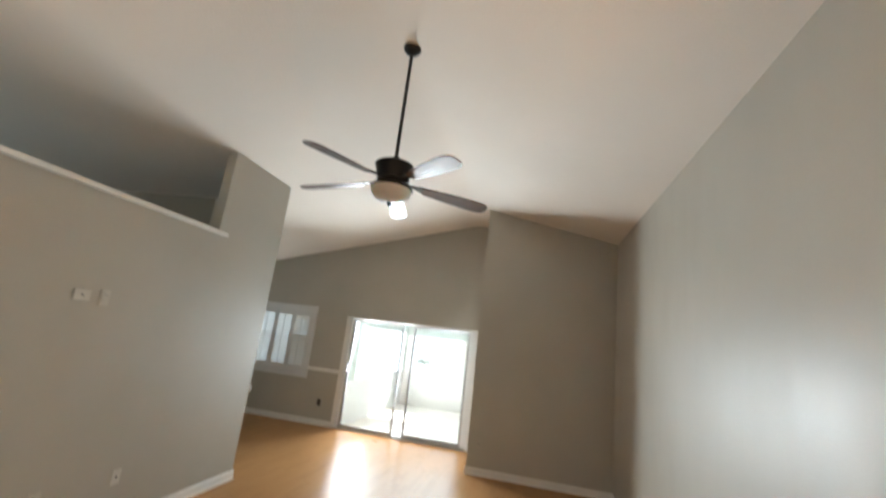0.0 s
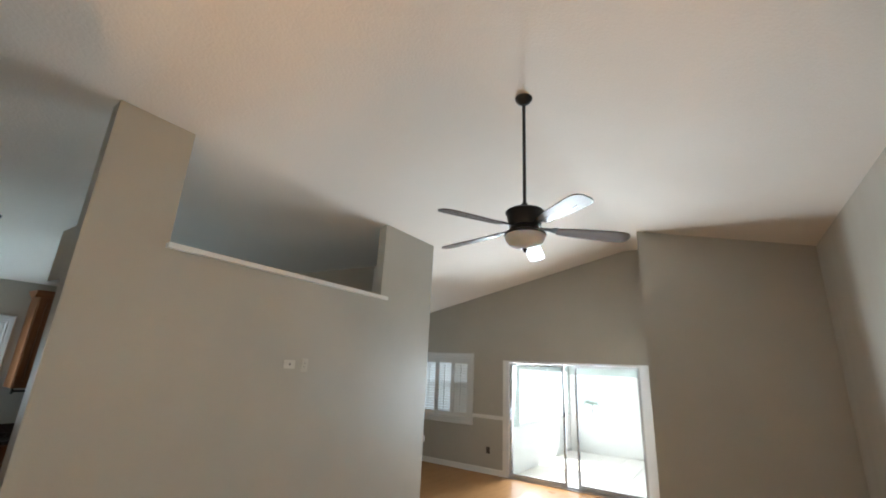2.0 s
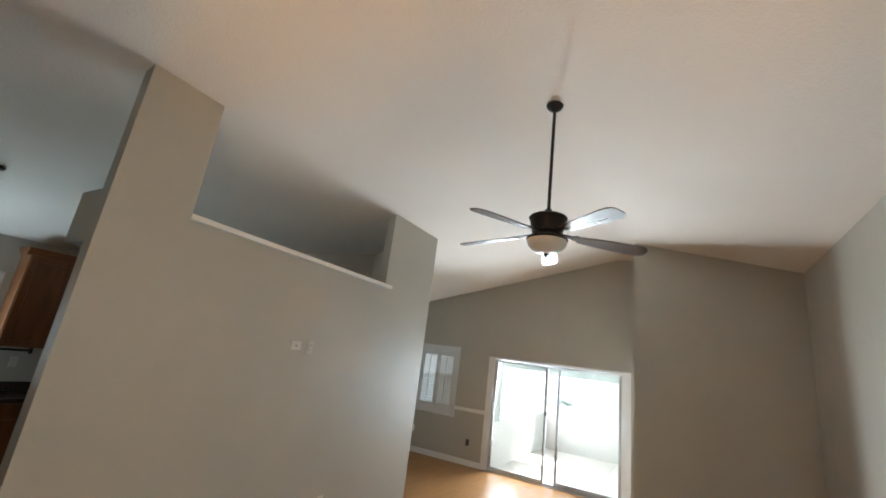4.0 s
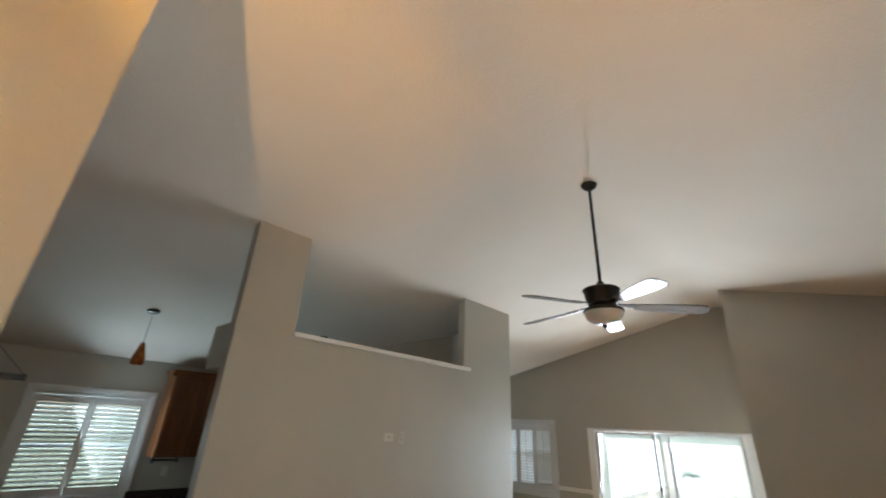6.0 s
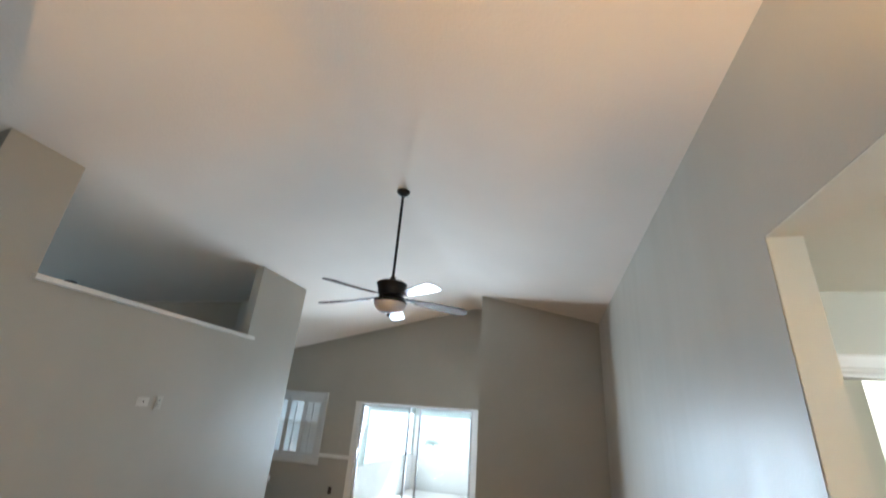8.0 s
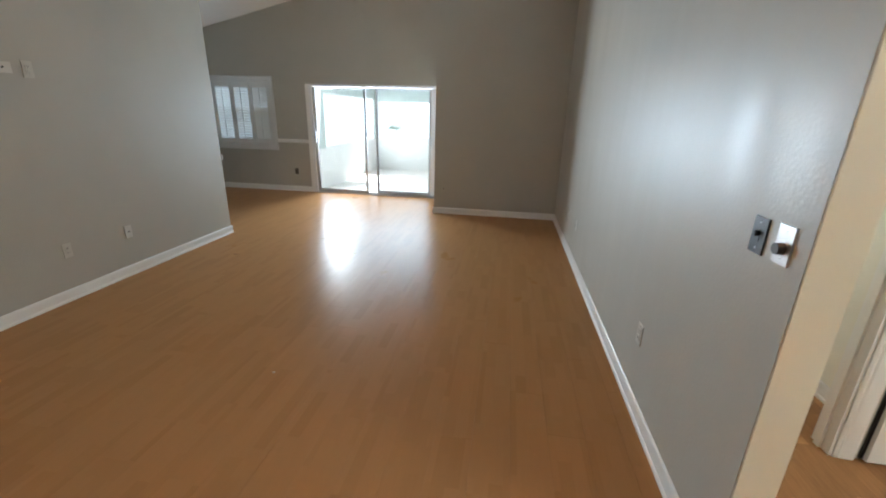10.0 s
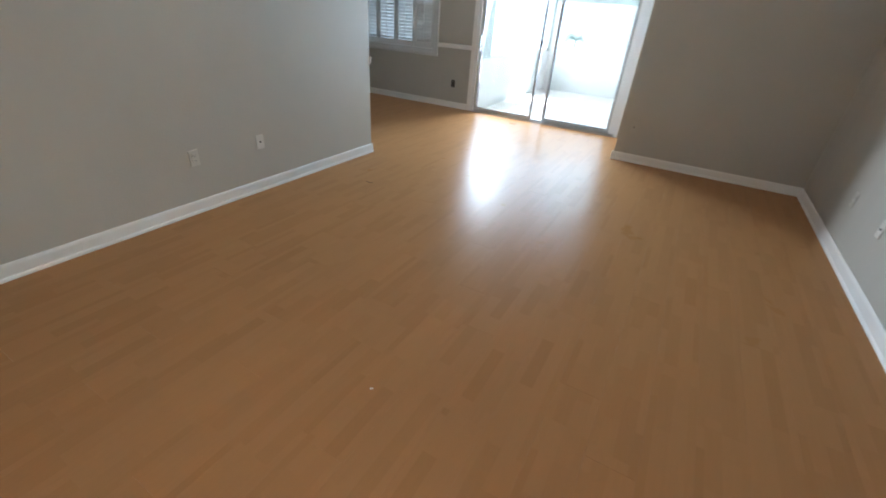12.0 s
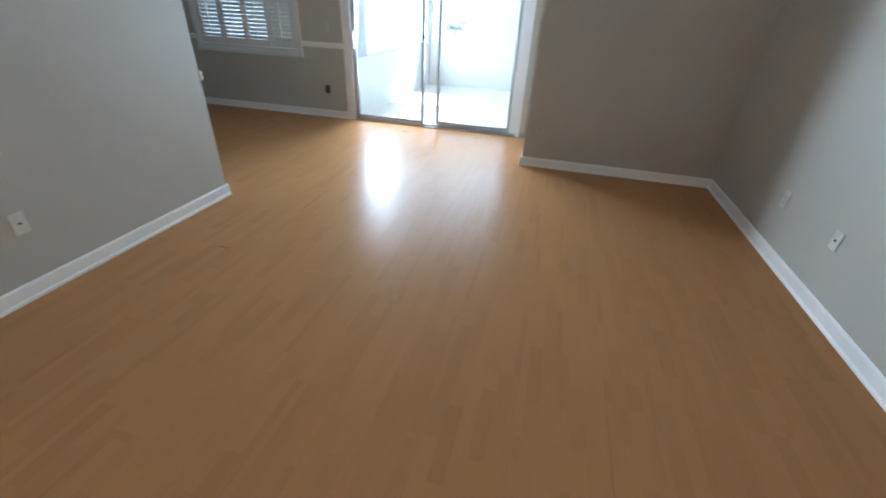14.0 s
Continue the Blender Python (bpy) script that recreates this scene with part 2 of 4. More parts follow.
def profile_bar(bm, pts, axis, a, b):
    """Sweep a closed outline of (u, v) from a to b: along y it lies in x, z; along x in y, z; along z in x, y."""
    def at(u, v, s):
        return {"y": (u, s, v), "x": (s, u, v), "z": (u, v, s)}[axis]
    r0 = [bm.verts.new(at(u, v, a)) for u, v in pts]
    r1 = [bm.verts.new(at(u, v, b)) for u, v in pts]
    n = len(pts)
    for k in range(n):
        bm.faces.new([r0[k], r0[(k + 1) % n], r1[(k + 1) % n], r1[k]])
    bm.faces.new(r0[::-1]), bm.faces.new(r1)


def finish(bm, name, mat, bevel=0.0, smooth=False):
    if bevel:
        bmesh.ops.bevel(bm, geom=[e for e in bm.edges if len(e.link_faces) == 2 and e.calc_face_angle() > 0.6], offset=bevel, segments=2, profile=0.6, affect="EDGES", clamp_overlap=True)
    bmesh.ops.recalc_face_normals(bm, faces=bm.faces)
    me = bpy.data.meshes.new(name)
    bm.to_mesh(me)
    bm.free()
    me.materials.append(mat)
    if smooth:
        me.shade_smooth()
        me.set_sharp_from_angle(angle=radians(38))
    return me


def part(name, bm, mat, parent=None, label="", bevel=0.0, smooth=False):
    ob = new(name, finish(bm, name, mat, bevel, smooth))
    if parent is not None:
        ob.parent = parent
    return tagged(ob, label)


def boxes(*rows):
    bm = bmesh.new()
    for row in rows:
        box(bm, *row)
    return bm


def structure(name, bm, mat, label, category, bevel=0.0, smooth=False):
    return tagged(part(name, bm, mat, None, "", bevel, smooth), label, category, kind="structure")


def thing(name, label, category, group="", place=(0, 0, 0), turn=0.0):
    ob = new(name)
    ob.matrix_basis = pose(*place, 0, 0, turn)
    return tagged(ob, label, category, group)


# ---- plan ----
EAST, WEST, NORTH, SOUTH = 1.298, -6.9, 7.575, -2.7
RIDGE_X, RIDGE_Z, PITCH, PITCH_EAST = -0.965, 4.035, 0.236, 0.236
PART_X, PART_Y0, PART_Y1 = -3.1, 0.735, 4.565
JUT_X, JUT_Y = -0.674, 6.4
HALL_Z = 2.66


def roof(x):
    return RIDGE_Z - (PITCH if x < RIDGE_X else PITCH_EAST) * abs(x - RIDGE_X)


def upright(bm, x0, x1, y0, y1, z0):
    """A stretch of wall from z0 up to the sloped ceiling, let 2 cm into it."""
    cuts = [x0] + ([RIDGE_X] if x0 < RIDGE_X < x1 else []) + [x1]
    for a, b in zip(cuts, cuts[1:]):
        for v in box(bm, a, b, y0, y1, z0, 1.0):
            if v.co.z == 1.0:
                v.co.z = roof(v.co.x) + 0.02


# walls
bm = bmesh.new()
upright(bm, WEST - 0.13, -5.76, NORTH, NORTH + 0.13, 0)
upright(bm, -5.76, -4.13, NORTH, NORTH + 0.13, 2.09)
box(bm, -5.76, -4.13, NORTH, NORTH + 0.13, 0, 0.885)
upright(bm, -4.13, -3.325, NORTH, NORTH + 0.13, 0)
upright(bm, -3.325, -0.822, NORTH, NORTH + 0.13, 2.05)
upright(bm, -0.822, EAST + 0.13, NORTH, NORTH + 0.13, 0)
structure("wall_north", bm, WALL, "greige painted gable wall with a sliding glass door and a shuttered window", "wall")
bm = bmesh.new()
upright(bm, JUT_X, EAST, JUT_Y, NORTH, 0)
structure("wall_jut", bm, WALL, "greige painted wall block standing forward beside the sliding door", "wall", 0.004)
bm = bmesh.new()
upright(bm, EAST, EAST + 0.13, 0.955, NORTH, 0)
upright(bm, EAST, EAST + 0.13, SOUTH, 0.955, HALL_Z)
structure("wall_east", bm, WALL, "long greige painted wall with satin sheen and a hall opening", "wall")
bm = bmesh.new()
upright(bm, PART_X - 0.11, PART_X, PART_Y0, 1.235, 0)
box(bm, PART_X - 0.11, PART_X, 1.235, 3.54, 0, 2.60)
upright(bm, PART_X - 0.11, PART_X, 3.54, PART_Y1, 0)
structure("wall_partition", bm, WALL, "greige painted partition wall with a high open niche above a ledge", "wall")
bm = bmesh.new()
upright(bm, -5.13, PART_X - 0.11, PART_Y1 - 0.12, PART_Y1, 0)
structure("wall_kitchen_north", bm, WALL, "short greige kitchen wall behind the partition", "wall")
# corner pantry: a slanting wall under the ceiling, and its return
bm = bmesh.new()
foot = [(-4.1, 4.445), (-5.3, 3.42), (-6.9, 3.42), (-6.9, 3.54), (-5.35, 3.54), (-4.29, 4.445)]
low_ring = [bm.verts.new((x, y, 0.0)) for x, y in foot]
top_ring = [bm.verts.new((x, y, roof(x) + 0.02)) for x, y in foot]
for k in range(len(foot)):
    n = (k + 1) % len(foot)
    bm.faces.new((low_ring[k], low_ring[n], top_ring[n], top_ring[k]))
bm.faces.new(low_ring[::-1]), bm.faces.new(top_ring)
structure("wall_pantry", bm, WALL, "greige slanting pantry wall in the kitchen corner", "wall")
bm = bmesh.new()
upright(bm, WEST - 0.13, WEST, SOUTH, 0.02, 0)
upright(bm, WEST - 0.13, WEST, 0.02, 1.24, 2.135)
box(bm, WEST - 0.13, WEST, 0.02, 1.24, 0, 0.955)
upright(bm, WEST - 0.13, WEST, 1.24, NORTH, 0)
structure("wall_west", bm, WALL, "greige painted kitchen wall with a shuttered window", "wall")
bm = bmesh.new()
upright(bm, WEST - 0.13, EAST + 0.13, SOUTH - 0.13, SOUTH, 0)
structure("wall_south", bm, WALL, "plain greige painted entry wall", "wall")
CLOSET_X, CLOSET_Y = -1.0, -0.5
bm = bmesh.new()
upright(bm, CLOSET_X - 0.12, CLOSET_X, -0.652, CLOSET_Y, 0)
upright(bm, CLOSET_X - 0.12, CLOSET_X, -1.9, -0.652, 2.228)
upright(bm, CLOSET_X - 0.12, CLOSET_X, SOUTH, -1.9, 0)
structure("wall_closet", bm, WALL, "painted closet wall beside the entry lit by a warm lamp", "wall")
bm = bmesh.new()
upright(bm, -2.2, CLOSET_X - 0.12, CLOSET_Y - 0.12, CLOSET_Y, 0)
upright(bm, -2.2, -2.08, SOUTH, CLOSET_Y - 0.12, 0)
structure("wall_closet_side", bm, WALL, "plain greige side walls of the entry closet", "wall")

# ceiling: two slopes meeting in a ridge
bm = bmesh.new()
ROUND = 0.16
bend = [(RIDGE_X + ROUND * k / 6, RIDGE_Z - PITCH * ROUND * ((k / 6) ** 2 + 1) / 2) for k in range(-5, 6)]
under = [(WEST - 0.13, roof(WEST - 0.13)), (RIDGE_X - ROUND, roof(RIDGE_X - ROUND))] + bend + [(RIDGE_X + ROUND, roof(RIDGE_X + ROUND)), (EAST + 0.13, roof(EAST + 0.13))]
rows = [[bm.verts.new((x, y, z + h)) for x, z in under] for y, h in ((SOUTH - 0.13, 0), (NORTH + 0.13, 0), (NORTH + 0.13, 0.15), (SOUTH - 0.13, 0.15))]
for a, b in zip(rows, rows[1:] + rows[:1]):
    for k in range(len(under) - 1):
        bm.faces.new((a[k], a[k + 1], b[k + 1], b[k]))
for k in (0, -1):
    bm.faces.new([r[k] for r in rows])
structure("ceiling", bm, CEIL, "white textured vaulted ceiling with a soft ridge along the room", "ceiling", 0.0, True)

# hall beside the living room
bm = boxes((EAST + 0.003, EAST + 0.127, 0.949, 0.955, 0.0, HALL_Z), (EAST + 0.003, EAST + 0.127, SOUTH, 0.949, HALL_Z - 0.006, HALL_Z))
structure("trim_hall_reveal", bm, CREAM, "cream painted reveal lining the hall opening", "reveal", 0.002)
HX0, HX1, HY = EAST + 0.13, 4.2, 1.72
structure("ceiling_hall", boxes((HX0, HX1, SOUTH, HY, HALL_Z, HALL_Z + 0.12)), CREAM, "flat cream hall ceiling", "ceiling")
bm = boxes((HX0, 1.6, HY, HY + 0.12, 0, HALL_Z), (1.6, 2.22, HY, HY + 0.12, 2.24, HALL_Z), (2.22, HX1, HY, HY + 0.12, 0, HALL_Z),
           (HX1, HX1 + 0.12, SOUTH, HY + 0.12, 0, HALL_Z), (HX0, HX1, SOUTH - 0.12, SOUTH, 0, HALL_Z))
structure("wall_hall", bm, HALLWALL, "greige painted hall walls with a doorway", "wall")
bm = boxes((2.49, 2.61, HY + 0.12, 2.66, 0, HALL_Z), (HX0, HX1, 4.6, 4.72, 0, HALL_Z), (HX1, HX1 + 0.12, HY + 0.12, 4.72, 0, HALL_Z))
structure("wall_back_room", bm, CREAM, "cream painted walls of the room past the hall doorway", "wall")
structure("ceiling_back_room", boxes((HX0, HX1, HY + 0.12, 4.72, HALL_Z, HALL_Z + 0.1)), CREAM, "flat cream ceiling of the room past the hall", "ceiling")

# porch
PX0, PX1, PY = -3.27, 0.6, 11.45
structure("ground", boxes((-300, 300, -300, 300, -0.35, -0.125)), LAWN, "sunlit lawn outside the porch", "ground")
bm = boxes((PX0, PX1, NORTH + 0.13, PY + 0.12, -0.12, -0.03))
porch_floor = structure("floor_porch", bm, GROUT, "pale square-tiled porch floor", "floor")
bm = boxes((PX0, PX1, PY, PY + 0.12, -0.03, 0.86), (PX0, PX1 - 0.12, PY, PY + 0.12, 2.3, 2.6), (-1.65, PX1 - 0.12, PY, PY + 0.12, 0.86, 2.3),
           (PX0, PX0 + 0.1, PY, PY + 0.12, 0.86, 2.3), (PX1 - 0.12, PX1, NORTH + 0.13, PY, -0.03, 2.6), (PX0 - 0.12, PX0, NORTH + 0.13, PY + 0.12, -0.03, 0.83))
structure("wall_porch", bm, PORCHWALL, "white stucco porch half walls with wide window openings", "wall")
bm = boxes((PX0 - 0.12, PX0, NORTH + 0.13, PY + 0.12, 1.92, 2.6), (PX0 - 0.12, PX0, NORTH + 0.13, 8.08, 0.83, 1.92), (PX0 - 0.12, PX0, PY - 0.1, PY + 0.12, 0.83, 1.92), (PX0, PX1 - 0.12, PY - 0.03, PY, 1.84, 2.6))
structure("trim_porch_beam", bm, SAGE, "pale sage painted porch beam and corner column", "beam")
# unseen overhang, added only to block sun from the dining shutters
structure("eave_sun_block", boxes((WEST - 0.6, PX0 - 0.5, NORTH + 0.13, 9.9, 2.5, 2.62)), PORCHWALL, "white overhang added unseen to keep sun off the dining window", "roof")
structure("ceiling_porch", boxes((PX0 - 0.12, PX1, NORTH + 0.13, PY + 0.5, 2.6, 2.7)), PORCHWALL, "white porch ceiling", "ceiling")

# glowing board added for the hazy overbright daylight beyond the porch
HAZE_GLOW = material("glowing_daylight_board", (0.8, 0.8, 0.8), 1.0)
HAZE_GLOW.node_tree.nodes["Principled BSDF"].inputs["Emission Color"].default_value = (0.86, 0.95, 1.0, 1)
HAZE_GLOW.node_tree.nodes["Principled BSDF"].inputs["Emission Strength"].default_value = 0.4
structure("backdrop", boxes((-14.0, 3.0, 13.6, 13.65, -0.12, 2.7)), HAZE_GLOW, "glowing white board added as overexposed daylight behind the garden", "backdrop")

# floor slab
structure("floor_base", boxes((WEST - 0.13, HX1, SOUTH - 0.13, NORTH + 0.13, -0.12, -0.008)), GROUT, "hidden floor slab", "floor")

# ---- trim ----
BASE_H, BASE_T = 0.1, 0.02


def base_outline(wall, side):
    """Section of a baseboard with a small shoe moulding, against a wall at that coordinate, standing out towards side."""
    return [(wall, 0.0), (wall + side * BASE_T, 0.0), (wall + side * BASE_T, 0.012), (wall + side * 0.017, 0.019), (wall + side * 0.012, 0.023), (wall + side * 0.012, BASE_H - 0.02), (wall + side * 0.009, BASE_H - 0.006), (wall + side * 0.005, BASE_H), (wall, BASE_H)]


def baseboard(name, axis, wall, side, a, b, mat=None):
    bm = bmesh.new()
    profile_bar(bm, base_outline(wall, side), axis, a, b)
    return structure(name, bm, mat or TRIM, "white painted baseboard with a rounded top edge", "baseboard")


baseboard("baseboard_east", "y", EAST, -1, 0.955, JUT_Y - BASE_T)
baseboard("baseboard_jut", "x", JUT_Y, -1, JUT_X - BASE_T, EAST)
baseboard("baseboard_jut_side", "y", JUT_X, -1, JUT_Y, NORTH)
baseboard("baseboard_partition", "y", PART_X, 1, PART_Y0, PART_Y1 + BASE_T)
baseboard("baseboard_partition_end", "x", PART_Y1, 1, -5.13, PART_X)
baseboard("baseboard_partition_south", "x", PART_Y0, -1, PART_X - 0.11, PART_X + BASE_T)
baseboard("baseboard_north", "x", NORTH, -1, WEST, -3.395)
baseboard("baseboard_closet", "y", CLOSET_X, 1, -0.577, CLOSET_Y)
baseboard("baseboard_back_room", "y", 2.49, -1, HY + 0.12, 2.66)
baseboard("baseboard_back_room_far", "x", 4.6, -1, HX0, HX1)
baseboard("baseboard_hall", "x", HY, -1, HX0, 1.52)


def casing_outline(w=0.085):
    """Section of a moulded door casing: distance from the opening, thickness."""
    return [(0.0, 0.0), (0.0, 0.009), (0.012, 0.014), (0.022, 0.011), (0.03, 0.016), (w - 0.016, 0.02), (w - 0.006, 0.017), (w, 0.012), (w, 0.0)]


def casing(bm, plane, normal, axis, a, b, z0, z1, w=0.085, foot=True):
    """Mitred casing round an opening from a to b along axis, in the plane at that coordinate, facing normal."""
    path = [(a, z0), (a, z1), (b, z1), (b, z0)] if foot else [(a, z0), (a, z1), (b, z1), (b, z0), (a, z0)]
    corners = {(a, z0): (-1, 0 if foot else -1), (a, z1): (-1, 1), (b, z1): (1, 1), (b, z0): (1, 0 if foot else -1)}
    rings = []
    for u, z in path:
        du, dz = corners[(u, z)]
        ring = []
        for d, t in casing_outline(w):
            p, q = u + du * d, z + dz * d
            ring.append(bm.verts.new((plane + normal * t, p, q) if axis == "y" else (p, plane + normal * t, q)))
        rings.append(ring)
    n = len(rings[0])
    for r, s in zip(rings, rings[1:]):
        for k in range(n):
            bm.faces.new([r[k], r[(k + 1) % n], s[(k + 1) % n], s[k]])
    if foot:
        bm.faces.new(rings[0]), bm.faces.new(rings[-1])


# ledge board of the high niche
bm = boxes((PART_X - 0.13, PART_X + 0.045, 1.215, 3.625, 2.60, 2.638))
ledge = structure("trim_niche_ledge", bm, TRIM, "cream painted ledge board along the bottom of the niche", "ledge", 0.006)
# chair rail in the dining corner
rail = [(NORTH, 0.955), (NORTH - 0.012, 0.955), (NORTH - 0.022, 0.975), (NORTH - 0.016, 0.995), (NORTH - 0.026, 1.01), (NORTH - 0.008, 1.025), (NORTH, 1.025)]
for k, (a, b) in enumerate(((-4.045, -3.395), (WEST, -5.845))):
    bm = bmesh.new()
    profile_bar(bm, rail, "x", a, b)
    structure("trim_chair_rail" + ("" if not k else "_west"), bm, TRIM, "white moulded chair rail in the dining corner", "chair rail")
bm = bmesh.new()
profile_bar(bm, [(PART_Y1 + NORTH - y, z) for y, z in rail], "x", -5.13, PART_X + 0.012)
structure("trim_chair_rail_partition", bm, TRIM, "white chair rail ending at the partition corner", "chair rail")

# ---- sliding glass door ----
SX0, SX1, SZ = -3.325, -0.822, 2.05
door = tagged(new("door_1"), "white aluminium two-panel sliding glass door to the porch", "sliding door", kind="structure")
bm = boxes((SX0, SX0 + 0.055, NORTH - 0.012, NORTH + 0.13, 0, SZ), (SX1 - 0.055, SX1, NORTH - 0.012, NORTH + 0.13, 0, SZ), (SX0 + 0.055, SX1 - 0.055, NORTH - 0.012, NORTH + 0.13, SZ - 0.045, SZ))
part("door_frame", bm, ALU, door, "", 0.004)
bm = boxes((SX0 - 0.07, SX0, NORTH - 0.014, NORTH, 0, SZ + 0.0))
part("side_trim", bm, TRIM, door, "", 0.004)
bm = boxes((SX0 + 0.055, SX1 - 0.055, NORTH - 0.03, NORTH + 0.13, -0.008, 0.012), (SX0 + 0.055, SX1 - 0.055, NORTH + 0.026, NORTH + 0.032, 0.012, 0.028), (SX0 + 0.055, SX1 - 0.055, NORTH + 0.086, NORTH + 0.092, 0.012, 0.028))
part("track", bm, STEEL, door, "dark metal floor track")


def slider_panel(x0, x1, y, name, left=0.04, right=0.03):
    bm = boxes((x0, x0 + left, y - 0.018, y + 0.018, 0.03, SZ - 0.05), (x1 - right, x1, y - 0.018, y + 0.018, 0.03, SZ - 0.05),
               (x0 + left, x1 - right, y - 0.018, y + 0.018, 0.03, 0.075), (x0 + left, x1 - right, y - 0.018, y + 0.018, SZ - 0.085, SZ - 0.05))
    p = part(name, bm, SHADED_ALU, door, "white aluminium panel frame, backlit shade put into its grey colour", 0.003)
    bm = boxes((x0 + left, x0 + left + 0.007, y - 0.021, y + 0.021, 0.075, SZ - 0.085), (x1 - right - 0.007, x1 - right, y - 0.021, y + 0.021, 0.075, SZ - 0.085),
               (x0 + left + 0.007, x1 - right - 0.007, y - 0.02, y + 0.02, 0.075, 0.081))
    part("gasket", bm, SEAL, p)
    part("pane", boxes((x0 + left, x1 - right, y - 0.003, y + 0.003, 0.07, SZ - 0.08)), GLASS, p)
    return p


slide = slider_panel(SX0 + 0.058, -2.215, NORTH + 0.03, "sliding_panel", 0.045, 0.028)
slider_panel(-2.045, -0.972, NORTH + 0.088, "fixed_panel", 0.028, 0.03)
part("side_filler", boxes((-0.972, SX1 - 0.055, NORTH + 0.064, NORTH + 0.112, 0.028, SZ - 0.045)), ALU, door, "", 0.003)
bm = boxes((-2.236, -2.206, NORTH - 0.024, NORTH + 0.012, 1.13, 1.2))
part("latch", bm, SEAL, slide, "small dark latch", 0.004)
bm = boxes((SX0 + 0.075, SX0 + 0.1, NORTH - 0.036, NORTH - 0.022, 0.98, 1.2), (SX0 + 0.075, SX0 + 0.1, NORTH - 0.022, NORTH + 0.012, 0.99, 1.01), (SX0 + 0.075, SX0 + 0.1, NORTH - 0.022, NORTH + 0.012, 1.17, 1.19))
part("handle", bm, STEEL, slide, "slim grey pull handle", 0.003)


# ---- plantation shutters ----
def shutters(name, axis, plane, normal, a, b, z0, z1, panels, tilt, label):
    """A window with casing, sill, glass and hinged louvred panels. normal: the way into the room."""
    win = tagged(new(name), label, "window", kind="structure")

    def put(u0, u1, d0, d1, za, zb):
        d = sorted((plane + normal * d0, plane + normal * d1))
        return (d[0], d[1], u0, u1, za, zb) if axis == "y" else (u0, u1, d[0], d[1], za, zb)

    bm = bmesh.new()
    casing(bm, plane, normal, axis, a, b, z0, z1, 0.08, False)
    part("window_frame", bm, SHUTTER, win)
    bm = boxes(put(a - 0.005, a + 0.03, -0.05, 0.0, z0, z1), put(b - 0.03, b + 0.005, -0.05, 0.0, z0, z1), put(a + 0.03, b - 0.03, -0.05, 0.0, z1 - 0.03, z1), put(a + 0.03, b - 0.03, -0.05, 0.0, z0, z0 + 0.03))
    part("shutter_frame", bm, SHUTTER, win, "", 0.002)
    pane = part("pane", boxes(put(a, b, -0.115, -0.11, z0, z1)), GLASS, win)
    bm = boxes(put(a, a + 0.04, -0.13, -0.09, z0, z1), put(b - 0.04, b, -0.13, -0.09, z0, z1), put(a + 0.04, b - 0.04, -0.13, -0.09, z1 - 0.04, z1), put(a + 0.04, b - 0.04, -0.13, -0.09, z0, z0 + 0.04),
               put(a + 0.04, b - 0.04, -0.13, -0.09, (z0 + z1) / 2 - 0.02, (z0 + z1) / 2 + 0.02))
    part("sash", bm, ALU, win)
    width = (b - a - 0.06) / panels
    stile, rail_h, pitch, half = 0.042, 0.085, 0.05, 0.029
    inner = width - 2 * stile - 0.006
    bm = bmesh.new()
    pts = [(-half, 0.0), (-half * 0.6, 0.0045), (0.0, 0.006), (half * 0.6, 0.0045), (half, 0.0), (half * 0.6, -0.0045), (0.0, -0.006), (-half * 0.6, -0.0045)]
    if axis == "x":
        profile_bar(bm, pts, "x", -inner / 2, inner / 2)
    else:
        profile_bar(bm, pts, "y", -inner / 2, inner / 2)
    slat_mesh = finish(bm, "slat", SHUTTER, 0, True)
    for k in range(panels):
        u0 = a + 0.03 + k * width + 0.002
        u1 = u0 + width - 0.004
        bm = boxes(put(u0, u0 + stile, -0.036, -0.006, z0 + 0.035, z1 - 0.035), put(u1 - stile, u1, -0.036, -0.006, z0 + 0.035, z1 - 0.035),
                   put(u0 + stile, u1 - stile, -0.036, -0.006, z1 - 0.035 - rail_h, z1 - 0.035), put(u0 + stile, u1 - stile, -0.036, -0.006, z0 + 0.035, z0 + 0.035 + rail_h))
        panel = part("shutter_panel", bm, SHUTTER, win, "", 0.002)
        zz0, zz1 = z0 + 0.035 + rail_h, z1 - 0.035 - rail_h
        count = int((zz1 - zz0) / pitch)
        gap = (zz1 - zz0) / count
        mid = (u0 + u1) / 2
        for i in range(count):
            s = new("slat", slat_mesh)
            s.parent = panel
            d = plane - normal * 0.021
            angle = tilt[k] + random.uniform(-1.5, 1.5)
            s.matrix_basis = pose(mid, d, zz0 + gap * (i + 0.5), -normal * angle, 0, 0) if axis == "x" else pose(d, mid, zz0 + gap * (i + 0.5), 0, normal * angle, 0)
        part("tilt_rod", boxes(put(mid - 0.006, mid + 0.006, 0.006, 0.016, zz0 + 0.02, zz1 - 0.02)), SHUTTER, panel, "", 0.002)
    return win


shutters("window_1", "x", NORTH, -1, -5.76, -4.125, 0.88, 2.095, 4, (-56, -52, -54, -66), "shuttered dining window with white louvred panels")
shutters("window_2", "y", WEST, 1, 0.02, 1.24, 0.95, 2.14, 2, (-41, -39), "shuttered kitchen window with two white louvred panels")


